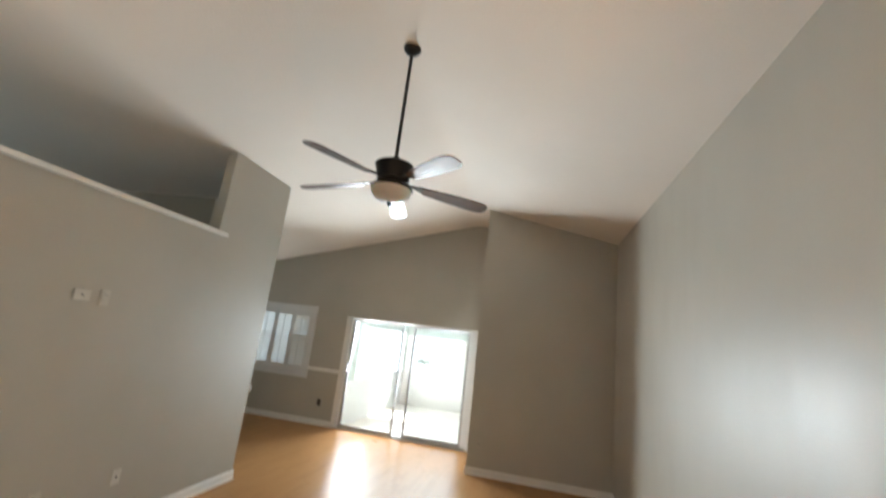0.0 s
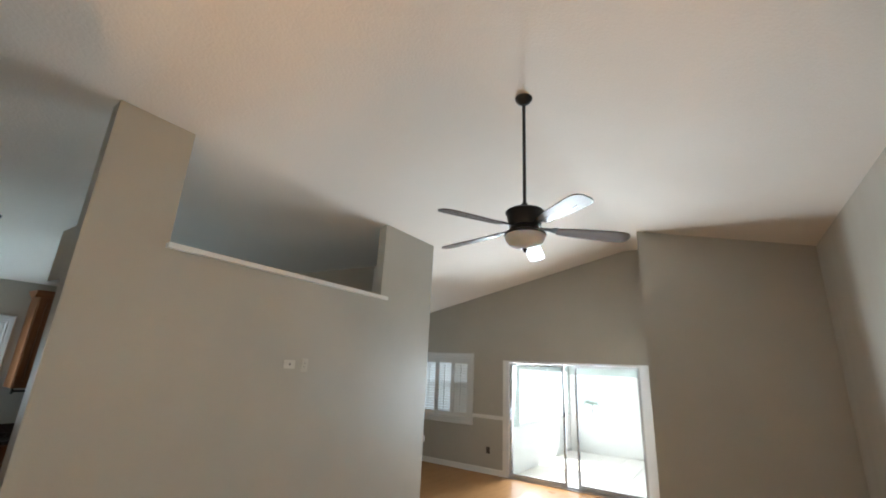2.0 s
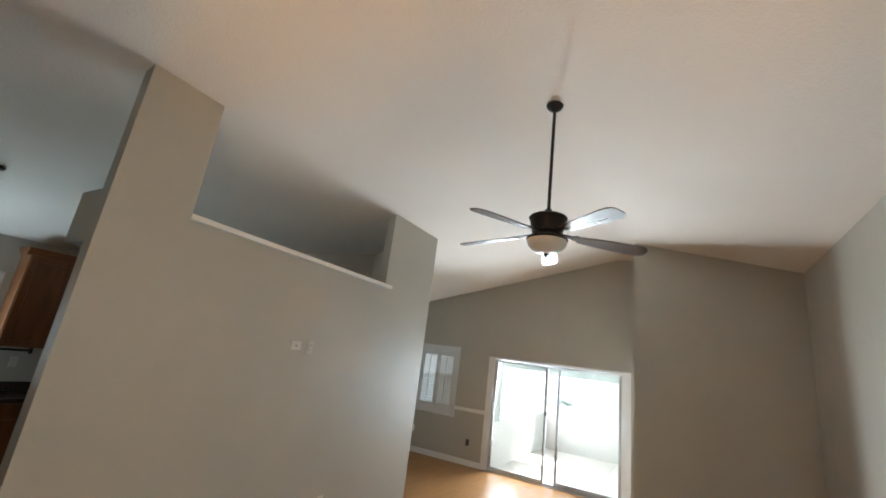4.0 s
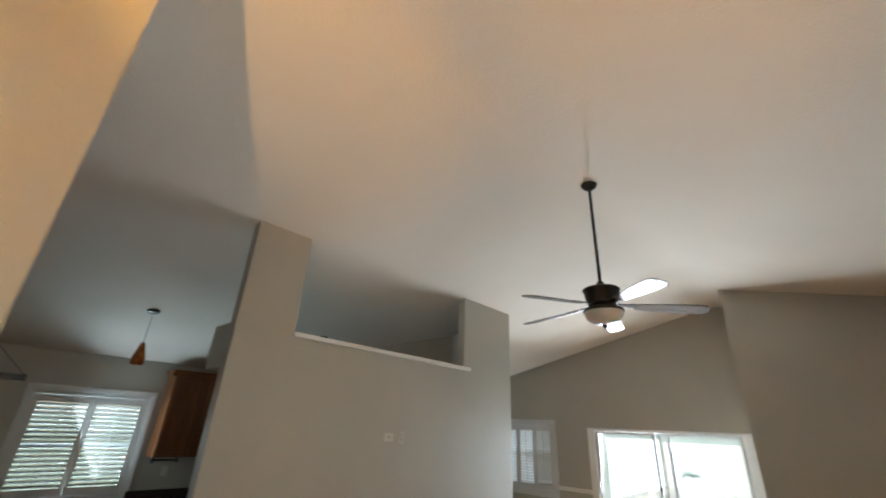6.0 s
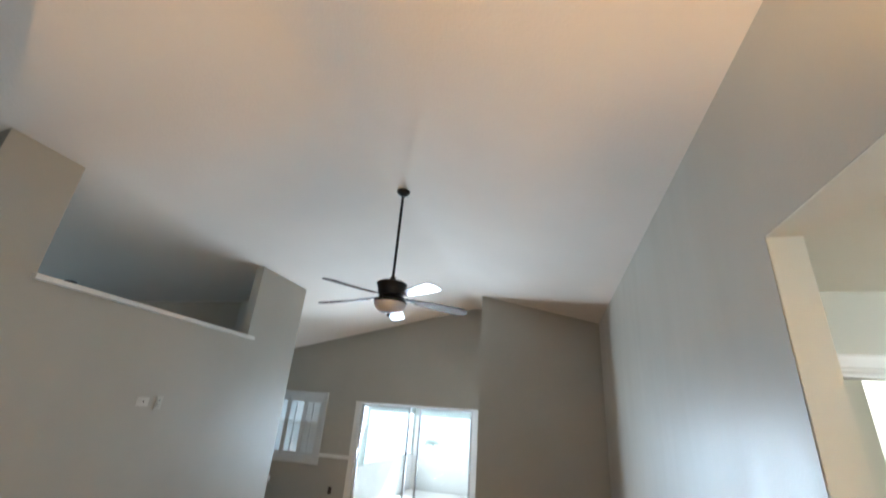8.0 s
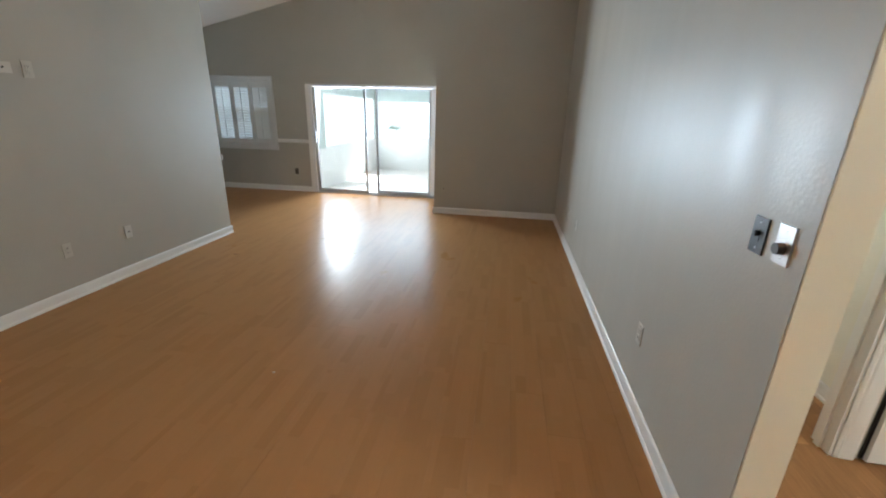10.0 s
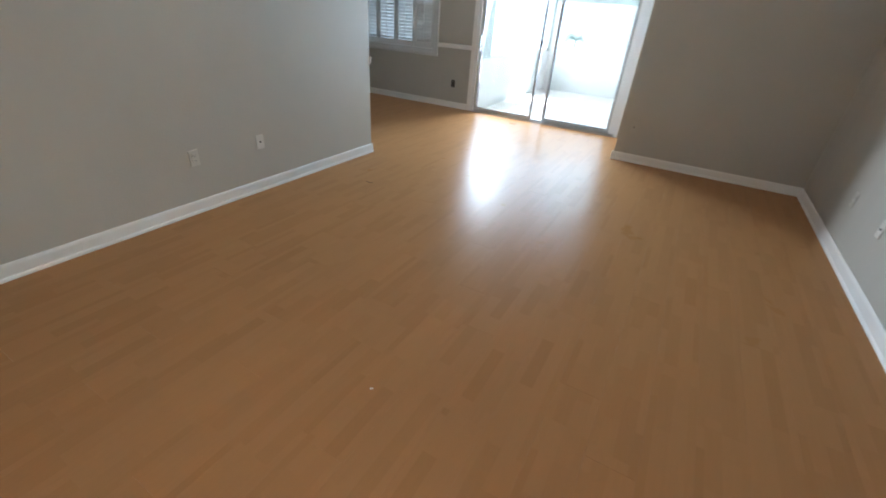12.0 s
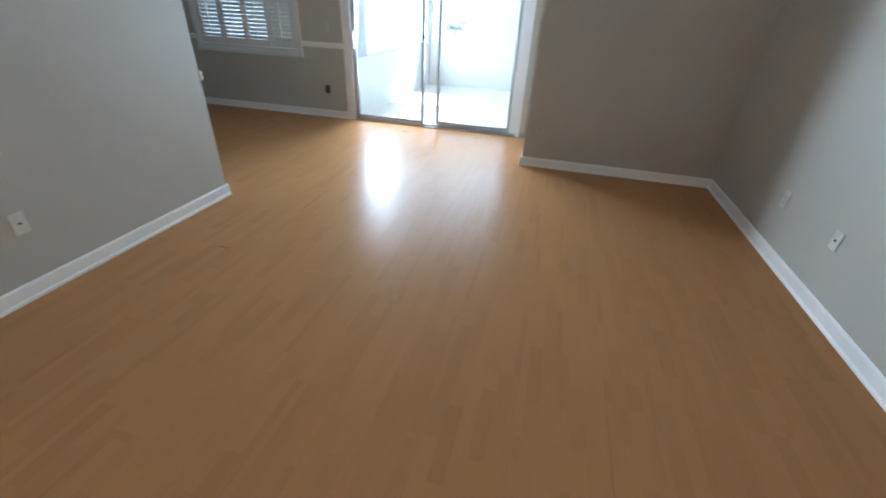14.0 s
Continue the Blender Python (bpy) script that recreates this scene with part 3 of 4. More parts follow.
# ---- ceiling fan ----
def ceiling_fan(x, y, z_top, z_motor):
    fan = thing("ceiling_fan", "dark bronze five-blade ceiling fan with white bowl on long downrod", "ceiling fan", "", (x, y, 0))
    bm = bmesh.new()
    lathe(bm, [(0.0, 0.0), (0.068, 0.0), (0.072, -0.012), (0.068, -0.035), (0.05, -0.06), (0.028, -0.075), (0.02, -0.085), (0.0, -0.085)], (0, 0, z_top))
    part("canopy", bm, BRONZE, fan, "", 0, True)
    bm = bmesh.new()
    rod(bm, (0, 0, z_motor + 0.05), (0, 0, z_top - 0.07), 0.0135, n=16)
    part("downrod", bm, BRONZE, fan, "", 0, True)
    bm = bmesh.new()
    lathe(bm, [(0.0, 0.085), (0.026, 0.085), (0.032, 0.06), (0.05, 0.045), (0.095, 0.035), (0.135, 0.025), (0.146, 0.012), (0.142, 0.0), (0.134, -0.01), (0.128, -0.055), (0.118, -0.085), (0.118, -0.1), (0.0, -0.1)], (0, 0, z_motor))
    part("motor_housing", bm, BRONZE, fan, "", 0, True)
    bm = bmesh.new()
    lathe(bm, [(0.0, -0.1), (0.1, -0.1), (0.108, -0.112), (0.1, -0.128), (0.115, -0.14), (0.15, -0.15), (0.157, -0.162), (0.15, -0.17), (0.0, -0.17)], (0, 0, z_motor))
    part("light_kit_ring", bm, BRONZE, fan, "", 0, True)
    bm = bmesh.new()
    lathe(bm, [(0.148, -0.17), (0.147, -0.185), (0.138, -0.21), (0.118, -0.235), (0.085, -0.256), (0.045, -0.267), (0.0, -0.27)], (0, 0, z_motor))
    part("glass_bowl", bm, FROST, fan, "white alabaster glass bowl shade", 0, True)
    bm = bmesh.new()
    lathe(bm, [(0.0, -0.265), (0.018, -0.267), (0.02, -0.276), (0.011, -0.284), (0.013, -0.292), (0.0, -0.302)], (0, 0, z_motor), 16)
    part("finial", bm, BRONZE, fan, "", 0, True)
    # blade outline: half width along the length
    outline = [(0.0, 0.037), (0.03, 0.046), (0.12, 0.056), (0.25, 0.066), (0.38, 0.072), (0.47, 0.071), (0.508, 0.056), (0.526, 0.028)]
    bm = bmesh.new()
    top, low = [], []
    ring = [(u, w) for u, w in outline] + [(u, -w) for u, w in reversed(outline)]
    for u, w in ring:
        top.append(bm.verts.new((u, w, 0.004)))
        low.append(bm.verts.new((u, w, -0.004)))
    bm.faces.new(top), bm.faces.new(low[::-1])
    for k in range(len(ring)):
        bm.faces.new([top[k], low[k], low[(k + 1) % len(ring)], top[(k + 1) % len(ring)]])
    blade_mesh = finish(bm, "blade", BLADE)
    bm = bmesh.new()
    box(bm, 0.1, 0.2, -0.018, 0.018, -0.004, 0.006)
    bmesh.ops.create_cone(bm, cap_ends=True, segments=20, radius1=0.036, radius2=0.034, depth=0.008, matrix=Matrix.Translation((0.225, 0, 0)) @ Matrix.Diagonal((1.25, 1, 1, 1)))
    box(bm, 0.235, 0.32, -0.022, 0.022, -0.002, 0.004)
    for yy in (-0.024, 0.024):
        rod(bm, (0.218, yy, -0.008), (0.218, yy, 0.006), 0.006, n=8)
    arm_mesh = finish(bm, "blade_arm", BRONZE, 0.002)
    for k in range(5):
        turn = Matrix.Rotation(radians(31.5 + 72 * k), 4, "Z")
        arm = new("blade_arm", arm_mesh)
        arm.parent = fan
        arm.matrix_basis = Matrix.Translation((0, 0, z_motor - 0.106)) @ turn @ pose(0, 0, 0, -11.5, 3.3, 0)
        blade = new("blade", blade_mesh)
        blade.parent = fan
        blade.matrix_basis = Matrix.Translation((0, 0, z_motor - 0.106)) @ turn @ pose(0, 0, 0, -11.5, 3.3, 0) @ pose(0.235, 0, -0.0085)
    return fan


ceiling_fan(-0.955, 2.68, roof(-0.955) + 0.004, 2.998)


# ---- plates on the walls ----
def wall_plate(name, label, place, facing, kind, mat=None, wide=0.072, high=0.117, group=""):
    """A plate with its fittings. facing: degrees about z by which its front, -y, is turned."""
    t = thing(name, label, "switch" if kind in ("toggle", "rocker") else "outlet", group, place, facing)
    mat = mat or PLASTIC
    part("plate", boxes((-wide / 2, wide / 2, -0.006, 0.0, -high / 2, high / 2)), mat, t, "", 0.003)
    if kind == "outlet":
        for z in (-0.02, 0.02):
            bm = boxes((-0.017, 0.017, -0.009, -0.005, z - 0.014, z + 0.014))
            s = part("socket", bm, mat, t, "", 0.003)
            part("slots", boxes((-0.008, -0.0055, -0.0095, -0.0088, z - 0.002, z + 0.008), (0.0055, 0.008, -0.0095, -0.0088, z - 0.002, z + 0.007), (-0.002, 0.002, -0.0095, -0.0088, z - 0.01, z - 0.006)), HOLE, s)
    elif kind == "jack":
        bm = bmesh.new()
        rod(bm, (0, -0.012, 0), (0, -0.004, 0), 0.007)
        part("jack", bm, HOLE, t)
    elif kind == "toggle":
        for x in ((-0.023, 0.023) if wide > 0.1 else (0.0,)):
            part("toggle", boxes((x - 0.005, x + 0.005, -0.02, -0.004, -0.002, 0.016)), mat, t, "", 0.002)
            part("surround", boxes((x - 0.009, x + 0.009, -0.008, -0.005, -0.018, 0.018)), mat, t, "", 0.001)
    elif kind == "dimmer":
        bm = bmesh.new()
        rod(bm, (0, -0.026, -0.012), (0, -0.004, -0.012), 0.017, 0.019, 20)
        part("knob", bm, DARKPLASTIC, t, "dark round dimmer knob", 0, True)
    for z in (-0.042, 0.042):
        bm = bmesh.new()
        rod(bm, (0, -0.0075, z), (0, -0.005, z), 0.003, n=8)
        part("screw", bm, STEEL, t)
    return t


wall_plate("outlet", "white cable jack plate on the partition", (PART_X, 3.085, 0.426), 90, "jack")
wall_plate("outlet", "aged ivory outlet low on the partition", (PART_X, 2.503, 0.424), 90, "outlet", IVORY)
wall_plate("outlet", "ivory double outlet plate set high on the partition", (PART_X, 2.575, 1.826), 90, "outlet", IVORY)
wall_plate("outlet", "wide white jack plate set high on the partition", (PART_X, 2.41, 1.828), 90, "jack", None, 0.117, 0.075)
wall_plate("outlet", "dark brown outlet below the chair rail", (-3.70, NORTH, 0.401), 0, "outlet", DARKPLASTIC)
wall_plate("light_switch", "greige painted switch above the chair rail", (-3.649, NORTH, 1.218), 0, "toggle", WALL)
wall_plate("dimmer_switch", "shiny steel dimmer plate near the hall opening", (EAST, 1.055, 1.264), -90, "dimmer", STEEL)
wall_plate("light_switch", "dark bronze switch plate beside the dimmer", (EAST, 1.18, 1.258), -90, "toggle", BRONZE)
wall_plate("outlet", "aged ivory outlet low on the long wall", (EAST, 1.98, 0.443), -90, "outlet", IVORY)
wall_plate("outlet", "white jack plate low on the long wall", (EAST, 4.375, 0.443), -90, "jack")
wall_plate("outlet", "aged ivory outlet in the shaded wall corner", (EAST, 5.026, 0.432), -90, "outlet", IVORY)
wall_plate("outlet", "greige painted plate low on the forward wall", (-0.52, JUT_Y, 0.42), 0, "jack", WALL)
wall_plate("light_switch", "white switch in the room past the hall", (2.49, 2.09, 1.25), -90, "toggle")

# ---- entry closet ----
closet = tagged(new("door_2"), "cream louvred bifold closet door in a moulded casing", "bifold door", kind="structure")
CY0, CY1, CZ = -1.9, -0.652, 2.228
bm = bmesh.new()
casing(bm, CLOSET_X, 1, "y", CY0, CY1, 0.0, CZ, 0.075)
part("door_casing", bm, TRIM, closet)
bm = boxes((CLOSET_X - 0.12, CLOSET_X, CY1 - 0.014, CY1, 0, CZ), (CLOSET_X - 0.12, CLOSET_X, CY0, CY0 + 0.014, 0, CZ), (CLOSET_X - 0.12, CLOSET_X, CY0 + 0.014, CY1 - 0.014, CZ - 0.014, CZ))
part("door_jamb", bm, TRIM, closet)
bm = boxes((CLOSET_X - 0.05, CLOSET_X - 0.015, CY0 + 0.014, CY1 - 0.014, CZ - 0.028, CZ - 0.014))
part("track", bm, DARKPLASTIC, closet, "dark metal bifold track")
leaf_w = (CY1 - CY0 - 0.028) / 2
bm = bmesh.new()
profile_bar(bm, [(-0.008, 0.020), (-0.003, 0.022), (0.008, -0.019), (0.003, -0.021)], "y", -(leaf_w - 0.1) / 2, (leaf_w - 0.1) / 2)
louvre_mesh = finish(bm, "louver", TRIM)
for k in range(2):
    y0 = CY0 + 0.014 + k * leaf_w + 0.003
    y1 = y0 + leaf_w - 0.006
    xa, xb, zt = CLOSET_X - 0.034, CLOSET_X - 0.004, CZ - 0.03
    bm = boxes((xa, xb, y0, y0 + 0.047, 0.02, zt), (xa, xb, y1 - 0.047, y1, 0.02, zt), (xa, xb, y0 + 0.047, y1 - 0.047, zt - 0.085, zt), (xa, xb, y0 + 0.047, y1 - 0.047, 1.0, 1.1), (xa, xb, y0 + 0.047, y1 - 0.047, 0.02, 0.2))
    leaf = part("door_leaf", bm, TRIM, closet, "", 0.003)
    for za, zb in ((0.2, 1.0), (1.1, zt - 0.085)):
        count = int((zb - za) / 0.031)
        for i in range(count):
            s = new("louver", louvre_mesh)
            s.parent = leaf
            s.matrix_basis = pose((xa + xb) / 2, (y0 + y1) / 2, za + (i + 0.5) * (zb - za) / count)

# ---- hall ----
hall_door = tagged(new("door_3"), "cream cased hall doorway standing open", "doorway", kind="structure")
bm = bmesh.new()
casing(bm, HY, -1, "x", 1.6, 2.22, 0, 2.24, 0.095)
part("door_casing", bm, TRIM, hall_door)
bm = boxes((2.205, 2.22, HY, HY + 0.12, 0, 2.24), (1.6, 1.615, HY, HY + 0.12, 0, 2.24), (1.615, 2.205, HY, HY + 0.12, 2.225, 2.24), (2.19, 2.205, HY + 0.05, HY + 0.085, 0, 2.225))
part("door_jamb", bm, TRIM, hall_door, "", 0.002)
part("strike_plate", boxes((2.188, 2.2045, HY + 0.02, HY + 0.045, 0.98, 1.04)), STEEL, hall_door, "small steel strike plate", 0.001)
closet2 = tagged(new("door_4"), "closed cream hall closet door beside the doorway", "door", kind="structure")
part("door_leaf", boxes((2.35, 3.1, HY - 0.034, HY - 0.004, 0.012, 2.30)), TRIM, closet2, "", 0.004)
# near-black strip painting the shade in the gap beside the leaf
part("gap_shade", boxes((2.333, 2.35, HY - 0.012, HY - 0.004, 0.012, 2.30)), HOLE, closet2)
bm = bmesh.new()
lathe(bm, [(0.0, 0.0), (0.14, 0.0), (0.15, -0.02), (0.14, -0.05), (0.09, -0.085), (0.0, -0.1)], (0, 0, 0), 32)
GLOW = material("lit_lamp_glass", (0.9, 0.85, 0.7), 0.4)
GLOW.node_tree.nodes["Principled BSDF"].inputs["Emission Color"].default_value = (1.0, 0.86, 0.6, 1)
GLOW.node_tree.nodes["Principled BSDF"].inputs["Emission Strength"].default_value = 4.0
# two unseen fixtures and bulbs, added to fill hall and back room with light
hall_light = thing("hall_ceiling_light", "round white glass flush hall ceiling light, added unseen as fill", "ceiling light", "", (3.4, 0.1, HALL_Z))
part("shade", bm, GLOW, hall_light, "", 0, True)
back_light = copy_thing(hall_light, pose(1.9, 3.1, HALL_Z))
tagged(back_light, "round white glass ceiling light past the hall, added unseen as fill")
lamp("back_fill_bulb", "POINT", (1.9, 3.1, HALL_Z - 0.2), (1.9, 3.1, 0), HALL_W * 0.4, (1.0, 0.97, 0.88), radius=0.12)
lamp("hall_fill_bulb", "POINT", (3.4, 0.1, HALL_Z - 0.2), (3.4, 0.1, 0), HALL_W, (1.0, 0.96, 0.86), radius=0.35)

# ---- entry pendant: an open glass bowl hung on three rods ----
EX, EY = 0.55, -1.4
pendant = thing("entry_pendant", "amber scalloped glass bowl pendant over the entry, switched on", "pendant light", "", (EX, EY, 0))
BOWLGLASS = material("tea_glass", (0.75, 0.5, 0.25), 0.4)
BOWLGLASS.node_tree.nodes["Principled BSDF"].inputs["Transmission Weight"].default_value = 0.2
EZ = 2.38
bm = bmesh.new()
lathe(bm, [(0.0, 0.0), (0.1, 0.015), (0.17, 0.055), (0.21, 0.11), (0.205, 0.112), (0.165, 0.062), (0.1, 0.022), (0.0, 0.008)], (0, 0, EZ), 72)
for v in bm.verts:
    v.co.z += 0.024 * ((v.co.z - EZ) / 0.11) ** 2 * (0.4 + math.cos(9 * math.atan2(v.co.y, v.co.x)))
part("glass_bowl", bm, BOWLGLASS, pendant, "", 0, True)
bm = bmesh.new()
for k in range(3):
    a = 2 * math.pi * k / 3
    rod(bm, (0.195 * math.cos(a), 0.195 * math.sin(a), EZ + 0.1), (0.02 * math.cos(a), 0.02 * math.sin(a), EZ + 0.6), 0.004, n=8)
rod(bm, (0, 0, EZ + 0.58), (0, 0, roof(EX) + 0.01), 0.008, n=10)
part("stem", bm, BRONZE, pendant)
lamp("entry_bulb", "POINT", (EX, EY, EZ + 0.058), (0, 0, 0), ENTRY_W, (1.0, 0.54, 0.17), radius=0.02)

# ---- kitchen ----
structure("wall_kitchen_bulkhead", boxes((-3.62, PART_X - 0.11, 0.77, PART_Y1 - 0.12, 2.3, 2.66)), WALL, "greige bulkhead over the kitchen cabinets", "wall")


def wall_cabinet(label, x0, x1, y0, y1, z0, z1, front, doors, crown=True):
    """Wall cabinet whose doors face front (1: +x, -1: -x)."""
    c = thing("wall_cabinet", label, "cabinet", "kitchen wall cabinets")
    part("body", boxes((x0, x1, y0, y1, z0, z1)), OAK, c, "", 0.003)
    face = x1 if front > 0 else x0
    w = (y1 - y0) / doors
    for k in range(doors):
        a, b = y0 + k * w + 0.01, y0 + (k + 1) * w - 0.01
        d = sorted((face, face + front * 0.02))
        e = sorted((face + front * 0.006, face + front * 0.016))
        bm = boxes((*d, a, a + 0.06, z0 + 0.01, z1 - 0.01), (*d, b - 0.06, b, z0 + 0.01, z1 - 0.01), (*d, a + 0.06, b - 0.06, z1 - 0.07, z1 - 0.01), (*d, a + 0.06, b - 0.06, z0 + 0.01, z0 + 0.07), (*e, a + 0.07, b - 0.07, z0 + 0.08, z1 - 0.08))
        part("door", bm, OAK, c, "", 0.004)
    if not crown:
        return c
    bm = bmesh.new()
    f = face + front * 0.02
    profile_bar(bm, [(f - front * 0.03, z1 - 0.01), (f + front * 0.008, z1 - 0.01), (f + front * 0.016, z1 + 0.02), (f + front * 0.035, z1 + 0.045), (f + front * 0.045, z1 + 0.075), (f - front * 0.03, z1 + 0.075)], "y", y0 - 0.045, y1)
    profile_bar(bm, [(y0 + 0.03, z1 - 0.01), (y0 - 0.008, z1 - 0.01), (y0 - 0.016, z1 + 0.02), (y0 - 0.035, z1 + 0.045), (y0 - 0.045, z1 + 0.075), (y0 + 0.03, z1 + 0.075)], "x", min(x0, x1), max(x0, x1))
    part("crown", bm, OAK, c)
    return c


wall_cabinet("honey oak wall cabinet with crown moulding beside the kitchen window", WEST, WEST + 0.31, 1.39, 2.35, 1.41, 2.45, 1, 2)
wall_cabinet("honey oak wall cabinet under the bulkhead", -3.57, PART_X - 0.11, 0.86, 2.06, 1.42, 2.297, -1, 2, False)
for k, (y0, y1) in enumerate(((1.3, 2.0), (2.0, 2.7), (2.7, 3.4))):
    c = thing("base_cabinet", "honey oak base cabinet along the kitchen wall", "cabinet", "kitchen base cabinets")
    part("body", boxes((WEST, WEST + 0.58, y0, y1 - 0.003, 0.1, 0.86)), OAK, c, "", 0.003)
    part("plinth", boxes((WEST, WEST + 0.52, y0, y1 - 0.003, 0.0, 0.1)), DARKPLASTIC, c)
    part("door", boxes((WEST + 0.58, WEST + 0.6, y0 + 0.015, y1 - 0.015, 0.13, 0.68)), OAK, c, "", 0.004)
    part("drawer", boxes((WEST + 0.58, WEST + 0.6, y0 + 0.015, y1 - 0.015, 0.7, 0.845)), OAK, c, "", 0.004)
worktop = tagged(part("worktop", boxes((WEST, WEST + 0.64, 1.28, 3.42, 0.862, 0.9)), COUNTER, None, "", 0.004), "dark stone worktop on oak base cabinets", "worktop")
splash = tagged(part("backsplash", boxes((WEST, WEST + 0.02, 1.28, 3.42, 0.902, 1.0)), COUNTER, None, "", 0.003), "low dark stone upstand behind the worktop", "backsplash")
wall_plate("outlet", "white outlet plate above the kitchen worktop", (WEST, 1.67, 1.22), 90, "outlet")
holder = thing("towel_holder", "dark bronze paper towel holder under the wall cabinet", "towel holder")
bm = bmesh.new()
rod(bm, (WEST + 0.12, 1.45, 1.365), (WEST + 0.12, 1.75, 1.365), 0.012)
for yy in (1.45, 1.75):
    rod(bm, (WEST + 0.12, yy, 1.365), (WEST + 0.12, yy, 1.41), 0.01)
    rod(bm, (WEST + 0.12, yy - 0.01, 1.365), (WEST + 0.12, yy + 0.01, 1.365), 0.035, n=16)
part("bar", bm, BRONZE, holder, "", 0, True)

mini = thing("kitchen_pendant", "amber glass mini pendant hanging in the kitchen", "pendant light", "", (-5.29, 0.62, 0))
bm = bmesh.new()
zc = roof(-5.29)
lathe(bm, [(0.0, 0.012), (0.062, 0.012), (0.066, 0.0), (0.06, -0.018), (0.03, -0.03), (0.0, -0.032)], (0, 0, zc), 24)
part("canopy", bm, BRONZE, mini, "", 0, True)
bm = bmesh.new()
rod(bm, (0, 0, 2.64), (0, 0, zc - 0.02), 0.003, n=8)
part("cord", bm, SEAL, mini)
bm = bmesh.new()
lathe(bm, [(0.0, 2.66), (0.02, 2.655), (0.028, 2.62), (0.045, 2.56), (0.062, 2.5), (0.066, 2.45), (0.058, 2.42), (0.054, 2.422), (0.06, 2.45), (0.056, 2.5), (0.04, 2.56), (0.02, 2.62), (0.0, 2.63)], (0, 0, 0), 24)
part("shade", bm, AMBER, mini, "amber glass teardrop shade", 0, True)
island = thing("linear_pendant", "dark metal bar pendant hung on two slanting thin rods", "pendant light", "", (-5.3, -0.75, 0))
part("bar", boxes((-0.09, 0.09, -0.56, 0.56, 2.16, 2.22)), BRONZE, island, "", 0.008)
for yy in (-0.54, 0.54):
    bm = bmesh.new()
    rod(bm, (0, yy, 2.22), (0, 0, 2.74), 0.004, n=6)
    part("rod", bm, SEAL, island)
bm = bmesh.new()
rod(bm, (0, 0, 2.73), (0, 0, roof(-5.3) + 0.01), 0.007, n=8)
part("stem", bm, SEAL, island)
for k, (x, y) in enumerate(((-5.095, 2.717), (-4.9, 4.3))):
    can = thing("recessed_light", "dark round recessed ceiling light in the kitchen", "recessed light", "kitchen downlights")
    can.matrix_basis = Matrix.Translation((x, y, roof(x))) @ Matrix.Rotation(-math.atan(PITCH), 4, "Y")
    bm = bmesh.new()
    lathe(bm, [(0.095, -0.004), (0.1, -0.001), (0.1, 0.002), (0.075, 0.002), (0.078, -0.004), (0.095, -0.004)], (0, 0, 0), 28)
    part("ring", bm, TRIM, can, "", 0, True)
    bm = bmesh.new()
    lathe(bm, [(0.0, -0.002), (0.078, -0.0025), (0.078, 0.003), (0.0, 0.003)], (0, 0, 0), 28)
    part("baffle", bm, HOLE, can)

# ---- porch ----
bm = boxes((-0.222, 0.222, -0.222, 0.222, -0.028, 0.0))
tile_mesh = finish(bm, "tile", TILE, 0.003)
for i in range(int((PX1 - PX0) / 0.45) + 1):
    for j in range(8):
        x, y = PX0 + 0.225 + i * 0.45, NORTH + 0.13 + 0.225 + j * 0.45
        if x + 0.222 < PX1 - 0.12 and y + 0.222 < PY:
            o = new("tile", tile_mesh)
            o.parent = porch_floor
            o.location = (x, y, -0.002)


def porch_window(name, x0, x1):
    w = tagged(new(name), "white aluminium framed porch window", "window", kind="structure")
    m = (x0 + x1) / 2
    bm = boxes((x0, x0 + 0.04, PY + 0.03, PY + 0.09, 0.86, 2.3), (x1 - 0.04, x1, PY + 0.03, PY + 0.09, 0.86, 2.3), (x0 + 0.04, x1 - 0.04, PY + 0.03, PY + 0.09, 0.86, 0.9), (x0 + 0.04, x1 - 0.04, PY + 0.03, PY + 0.09, 2.26, 2.3), (m - 0.02, m + 0.02, PY + 0.03, PY + 0.09, 0.9, 2.26))
    part("window_frame", bm, ALU, w, "", 0.003)
    part("window_sill", boxes((x0, x1, PY - 0.05, PY + 0.03, 0.8605, 0.88)), ALU, w, "", 0.004)


porch_window("window_3", PX0 + 0.1, -1.65)
side = tagged(new("window_4"), "white aluminium framed window in the porch side wall", "window", kind="structure")
bm = boxes((PX0 - 0.09, PX0 - 0.03, 8.08, 8.12, 0.83, 1.92), (PX0 - 0.09, PX0 - 0.03, PY - 0.14, PY - 0.1, 0.83, 1.92), (PX0 - 0.09, PX0 - 0.03, 8.12, PY - 0.14, 0.83, 0.87), (PX0 - 0.09, PX0 - 0.03, 8.12, PY - 0.14, 1.88, 1.92), (PX0 - 0.09, PX0 - 0.03, 9.7, 9.74, 0.87, 1.88))
part("window_frame", bm, ALU, side, "", 0.003)
# leaf green lightened so its colour carries the backlight and outdoor glare
FROND = material("glare_paled_palm_leaf", (0.22, 0.28, 0.18), 0.45)
mottle(FROND, 6, (0.3, 0.35, 0.29), (0.42, 0.46, 0.4))
ft = FROND.node_tree
leaf_mix, thin = ft.nodes.new("ShaderNodeMixShader"), ft.nodes.new("ShaderNodeBsdfTranslucent")
thin.inputs["Color"].default_value, leaf_mix.inputs[0].default_value = (0.62, 0.68, 0.56, 1), 0.6
ft.links.new(ft.nodes["Principled BSDF"].outputs[0], leaf_mix.inputs[1]), ft.links.new(thin.outputs[0], leaf_mix.inputs[2])
ft.links.new(leaf_mix.outputs[0], ft.nodes["Material Output"].inputs["Surface"])
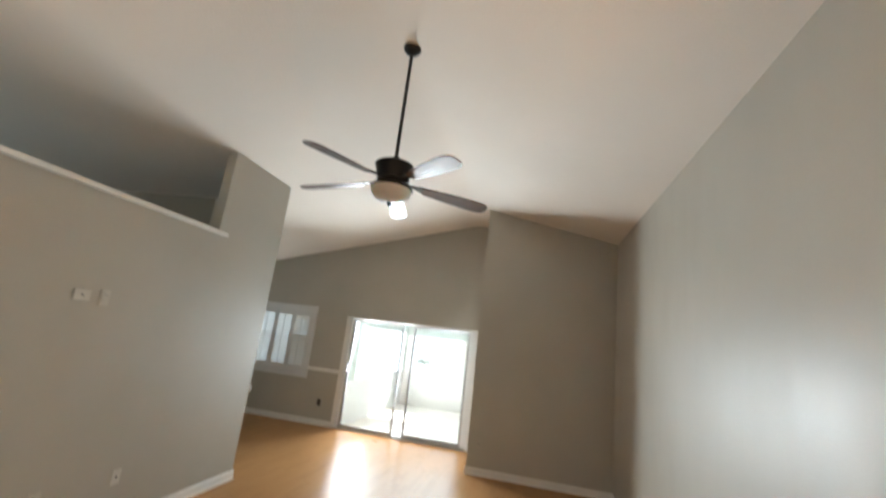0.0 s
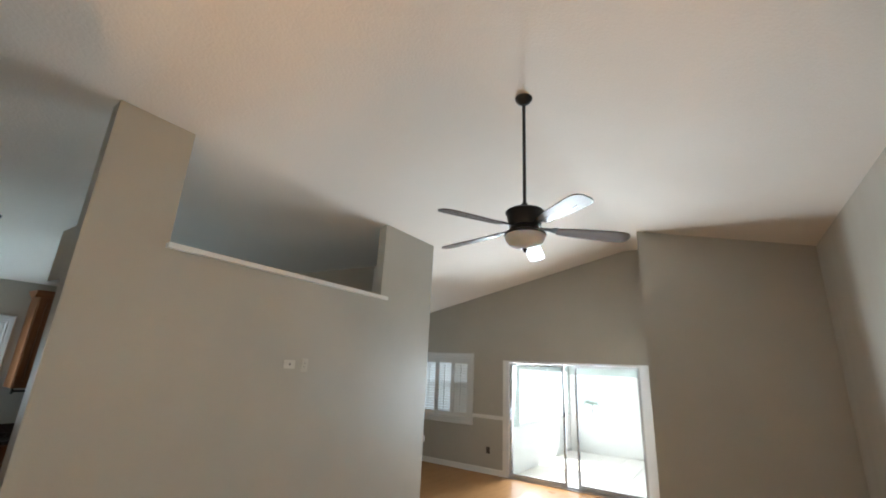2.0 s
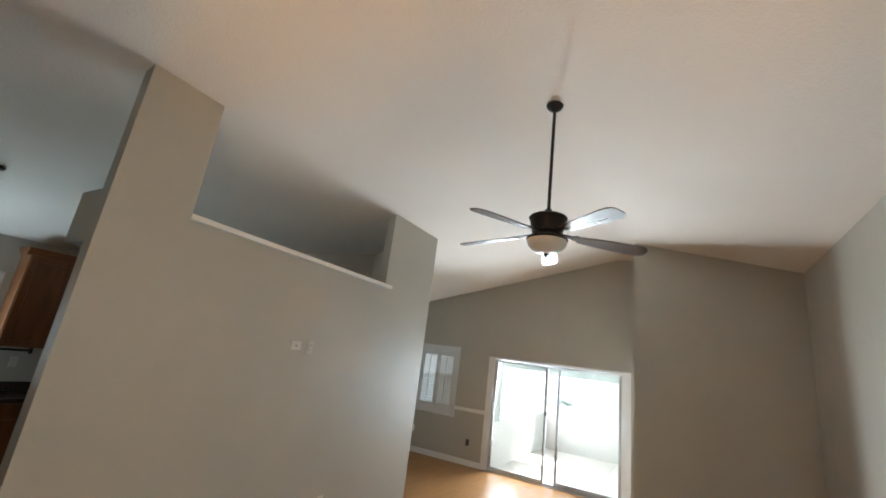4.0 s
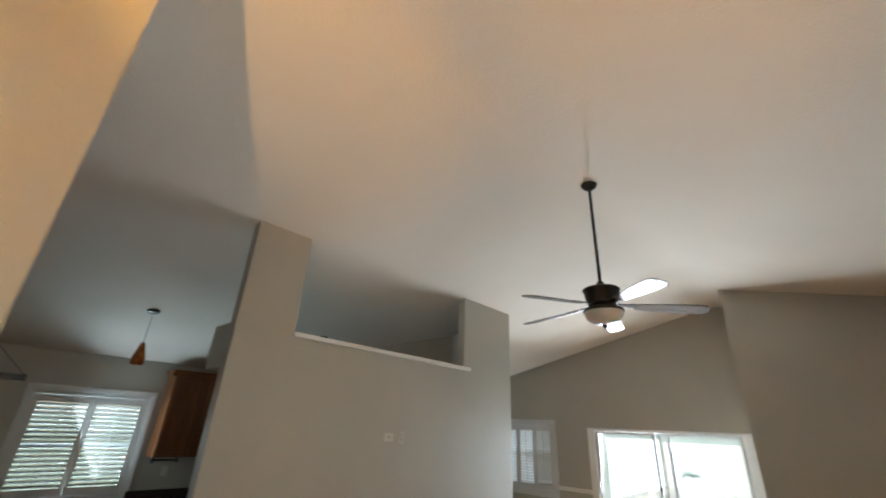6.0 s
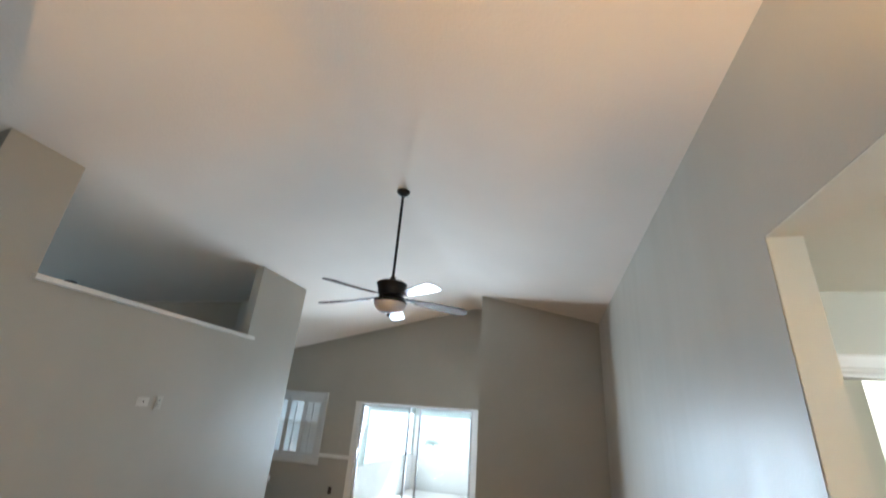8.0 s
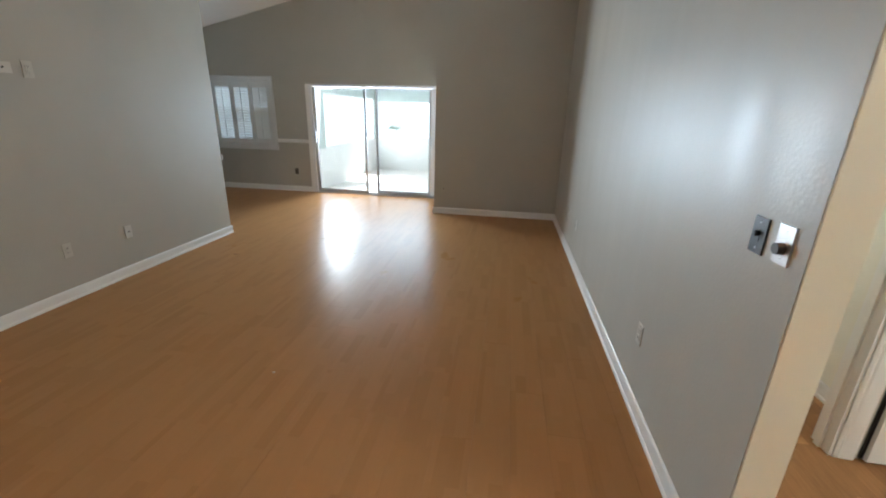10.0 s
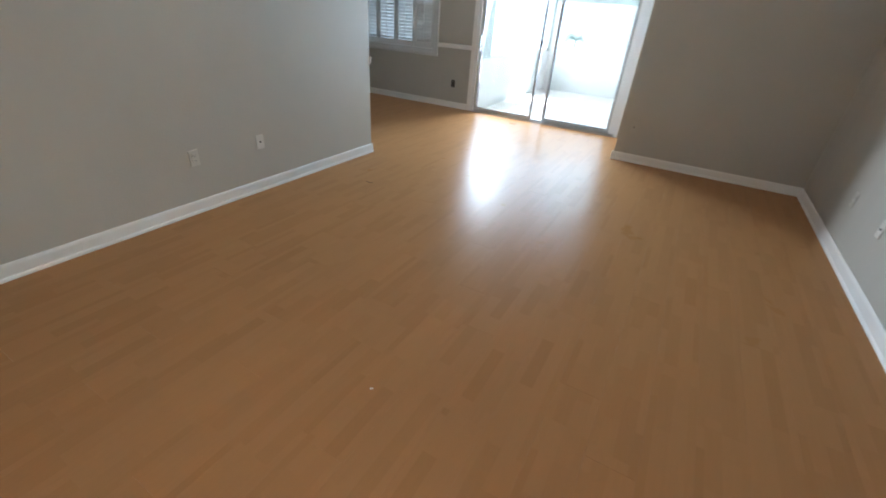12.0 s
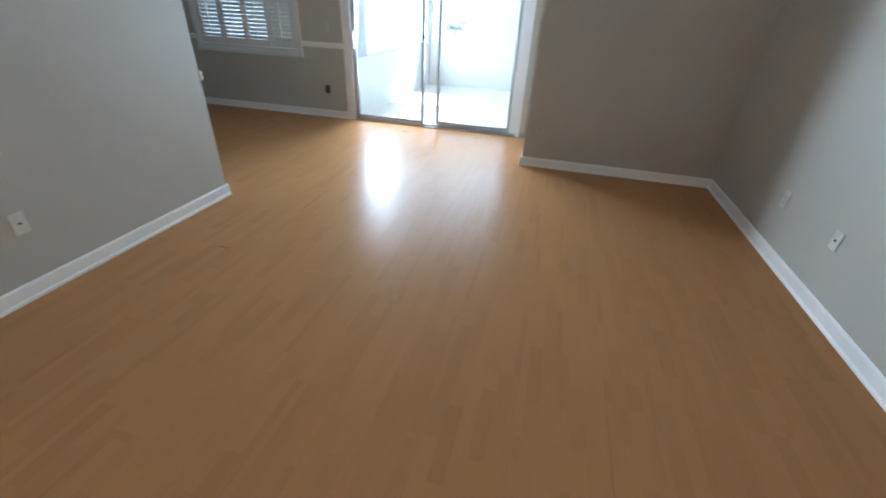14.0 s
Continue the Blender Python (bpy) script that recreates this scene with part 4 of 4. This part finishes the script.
BARK = material("palm_bark", (0.36, 0.32, 0.26), 0.9)
bumpy(BARK, 20, 0.6, 0.01)
palm = thing("palm_tree", "small pale green palm outside the porch window, glare put into its leaf colour", "palm", "", (-2.93, 12.15, -0.125))
bm = bmesh.new()
for k in range(8):
    rod(bm, (0.008 * k, 0, 0.15 * k), (0.008 * (k + 1), 0, 0.15 * k + 0.16), 0.03 - 0.0015 * k, 0.026 - 0.0015 * k, 10)
part("trunk", bm, BARK, palm)
for k in range(8):
    bm = bmesh.new()
    az, length = 2 * math.pi * k / 8 + 0.3 + 0.2 * math.sin(5 * k), 0.62 + 0.16 * math.sin(3.1 * k)
    last = None
    for s in range(11):
        f = s / 10
        r, z = length * f * 0.6, 1.2 + (0.5 + 0.16 * math.sin(2.3 * k)) * f - (0.55 + 0.2 * math.cos(1.7 * k)) * f * f
        c = Vector((0.07 + r * math.cos(az), r * math.sin(az), z))
        if last is not None:
            rod(bm, last, c, 0.004, 0.003, 6)
            aside = Vector((-math.sin(az), math.cos(az), 0)).normalized()
            for sign in (-1, 1):
                reach = 0.2 * math.sin(math.pi * min(1, f * 0.85 + 0.12))
                tip = c + aside * sign * reach * 0.6 + (c - last) * 0.8 + Vector((0, 0, -reach * 0.55))
                ring = [bm.verts.new(p) for p in (last, last.lerp(c, 0.35) + Vector((0, 0, 0.004)), last.lerp(c, 0.7), tip)]
                bm.faces.new((ring[0], ring[1], ring[3])), bm.faces.new((ring[1], ring[2], ring[3]))
        last = c
    part("frond", bm, FROND, palm)

# ---- floor boards ----
floor = structure("floor", boxes((WEST, PART_X - 0.11, SOUTH, PART_Y1, -0.0075, -0.001)), LAMINATE, "reddish-brown three-strip laminate floor running along the room", "floor")
hall_floor = structure("floor_hall", boxes((HX0 - 0.13, HX1, SOUTH, 4.72, -0.0075, -0.0005)), HALLFLOOR, "mixed light and dark brown plank floor of the hall", "floor")
BW, BL = 0.195, 1.29
board_meshes = {}


def board(x, y0, y1, w):
    key = (round(w, 3), round(y1 - y0, 3))
    if key not in board_meshes:
        h, l = w / 2 - 0.0001, (y1 - y0) / 2 - 0.0001
        bm = bmesh.new()
        lo = [bm.verts.new((sx * h, sy * l, -0.007)) for sx, sy in ((-1, -1), (1, -1), (1, 1), (-1, 1))]
        mid = [bm.verts.new((sx * h, sy * l, -0.0006)) for sx, sy in ((-1, -1), (1, -1), (1, 1), (-1, 1))]
        hi = [bm.verts.new((sx * (h - 0.0004), sy * (l - 0.0004), 0.0)) for sx, sy in ((-1, -1), (1, -1), (1, 1), (-1, 1))]
        bm.faces.new(hi)
        for a, b in ((lo, mid), (mid, hi)):
            for k in range(4):
                bm.faces.new([a[k], a[(k + 1) % 4], b[(k + 1) % 4], b[k]])
        board_meshes[key] = finish(bm, "board", LAMINATE)
    o = new("board", board_meshes[key])
    o.parent = floor
    o.location = (x, (y0 + y1) / 2, 0)


def lay(x0, x1, y0, y1):
    n = 0
    x = x0
    while x < x1 - 0.02:
        w = min(BW, x1 - x)
        y = y0 - (0.0, 0.43, 0.86)[n % 3] - 0.11 * (n % 2)
        while y < y1:
            a, b = max(y, y0), min(y + BL, y1)
            if b - a > 0.05:
                board(x + w / 2, a, b, w)
            y += BL
        x += BW
        n += 1


lay(PART_X, EAST, SOUTH, NORTH)
lay(-5.9, PART_X, PART_Y1, NORTH)

# ---- scraps on the floor ----
bm = bmesh.new()
box(bm, -0.007, 0.007, -0.004, 0.004, 0.0, 0.0025)
scrap = tagged(part("paper_scrap", bm, PLASTIC, None, "", 0.0008), "tiny white paper scrap lying on the laminate floor", "scrap")
scrap.matrix_basis = pose(-0.89, 1.825, 0.0, 0, 0, 35)
CURL = material("brown_thread", (0.08, 0.04, 0.02), 0.7)
bm = bmesh.new()
pts = [(0.07 * (k / 6 - 0.5), 0.012 * math.sin(k * 1.1), 0.0022) for k in range(7)]
for p, q in zip(pts, pts[1:]):
    rod(bm, p, q, 0.0022, n=6)
thread = tagged(part("thread", bm, CURL, None, "", 0, True), "short curled brown thread lying on the laminate floor", "thread")
thread.matrix_basis = pose(-2.5, 3.785, 0.0, 0, 0, 12)
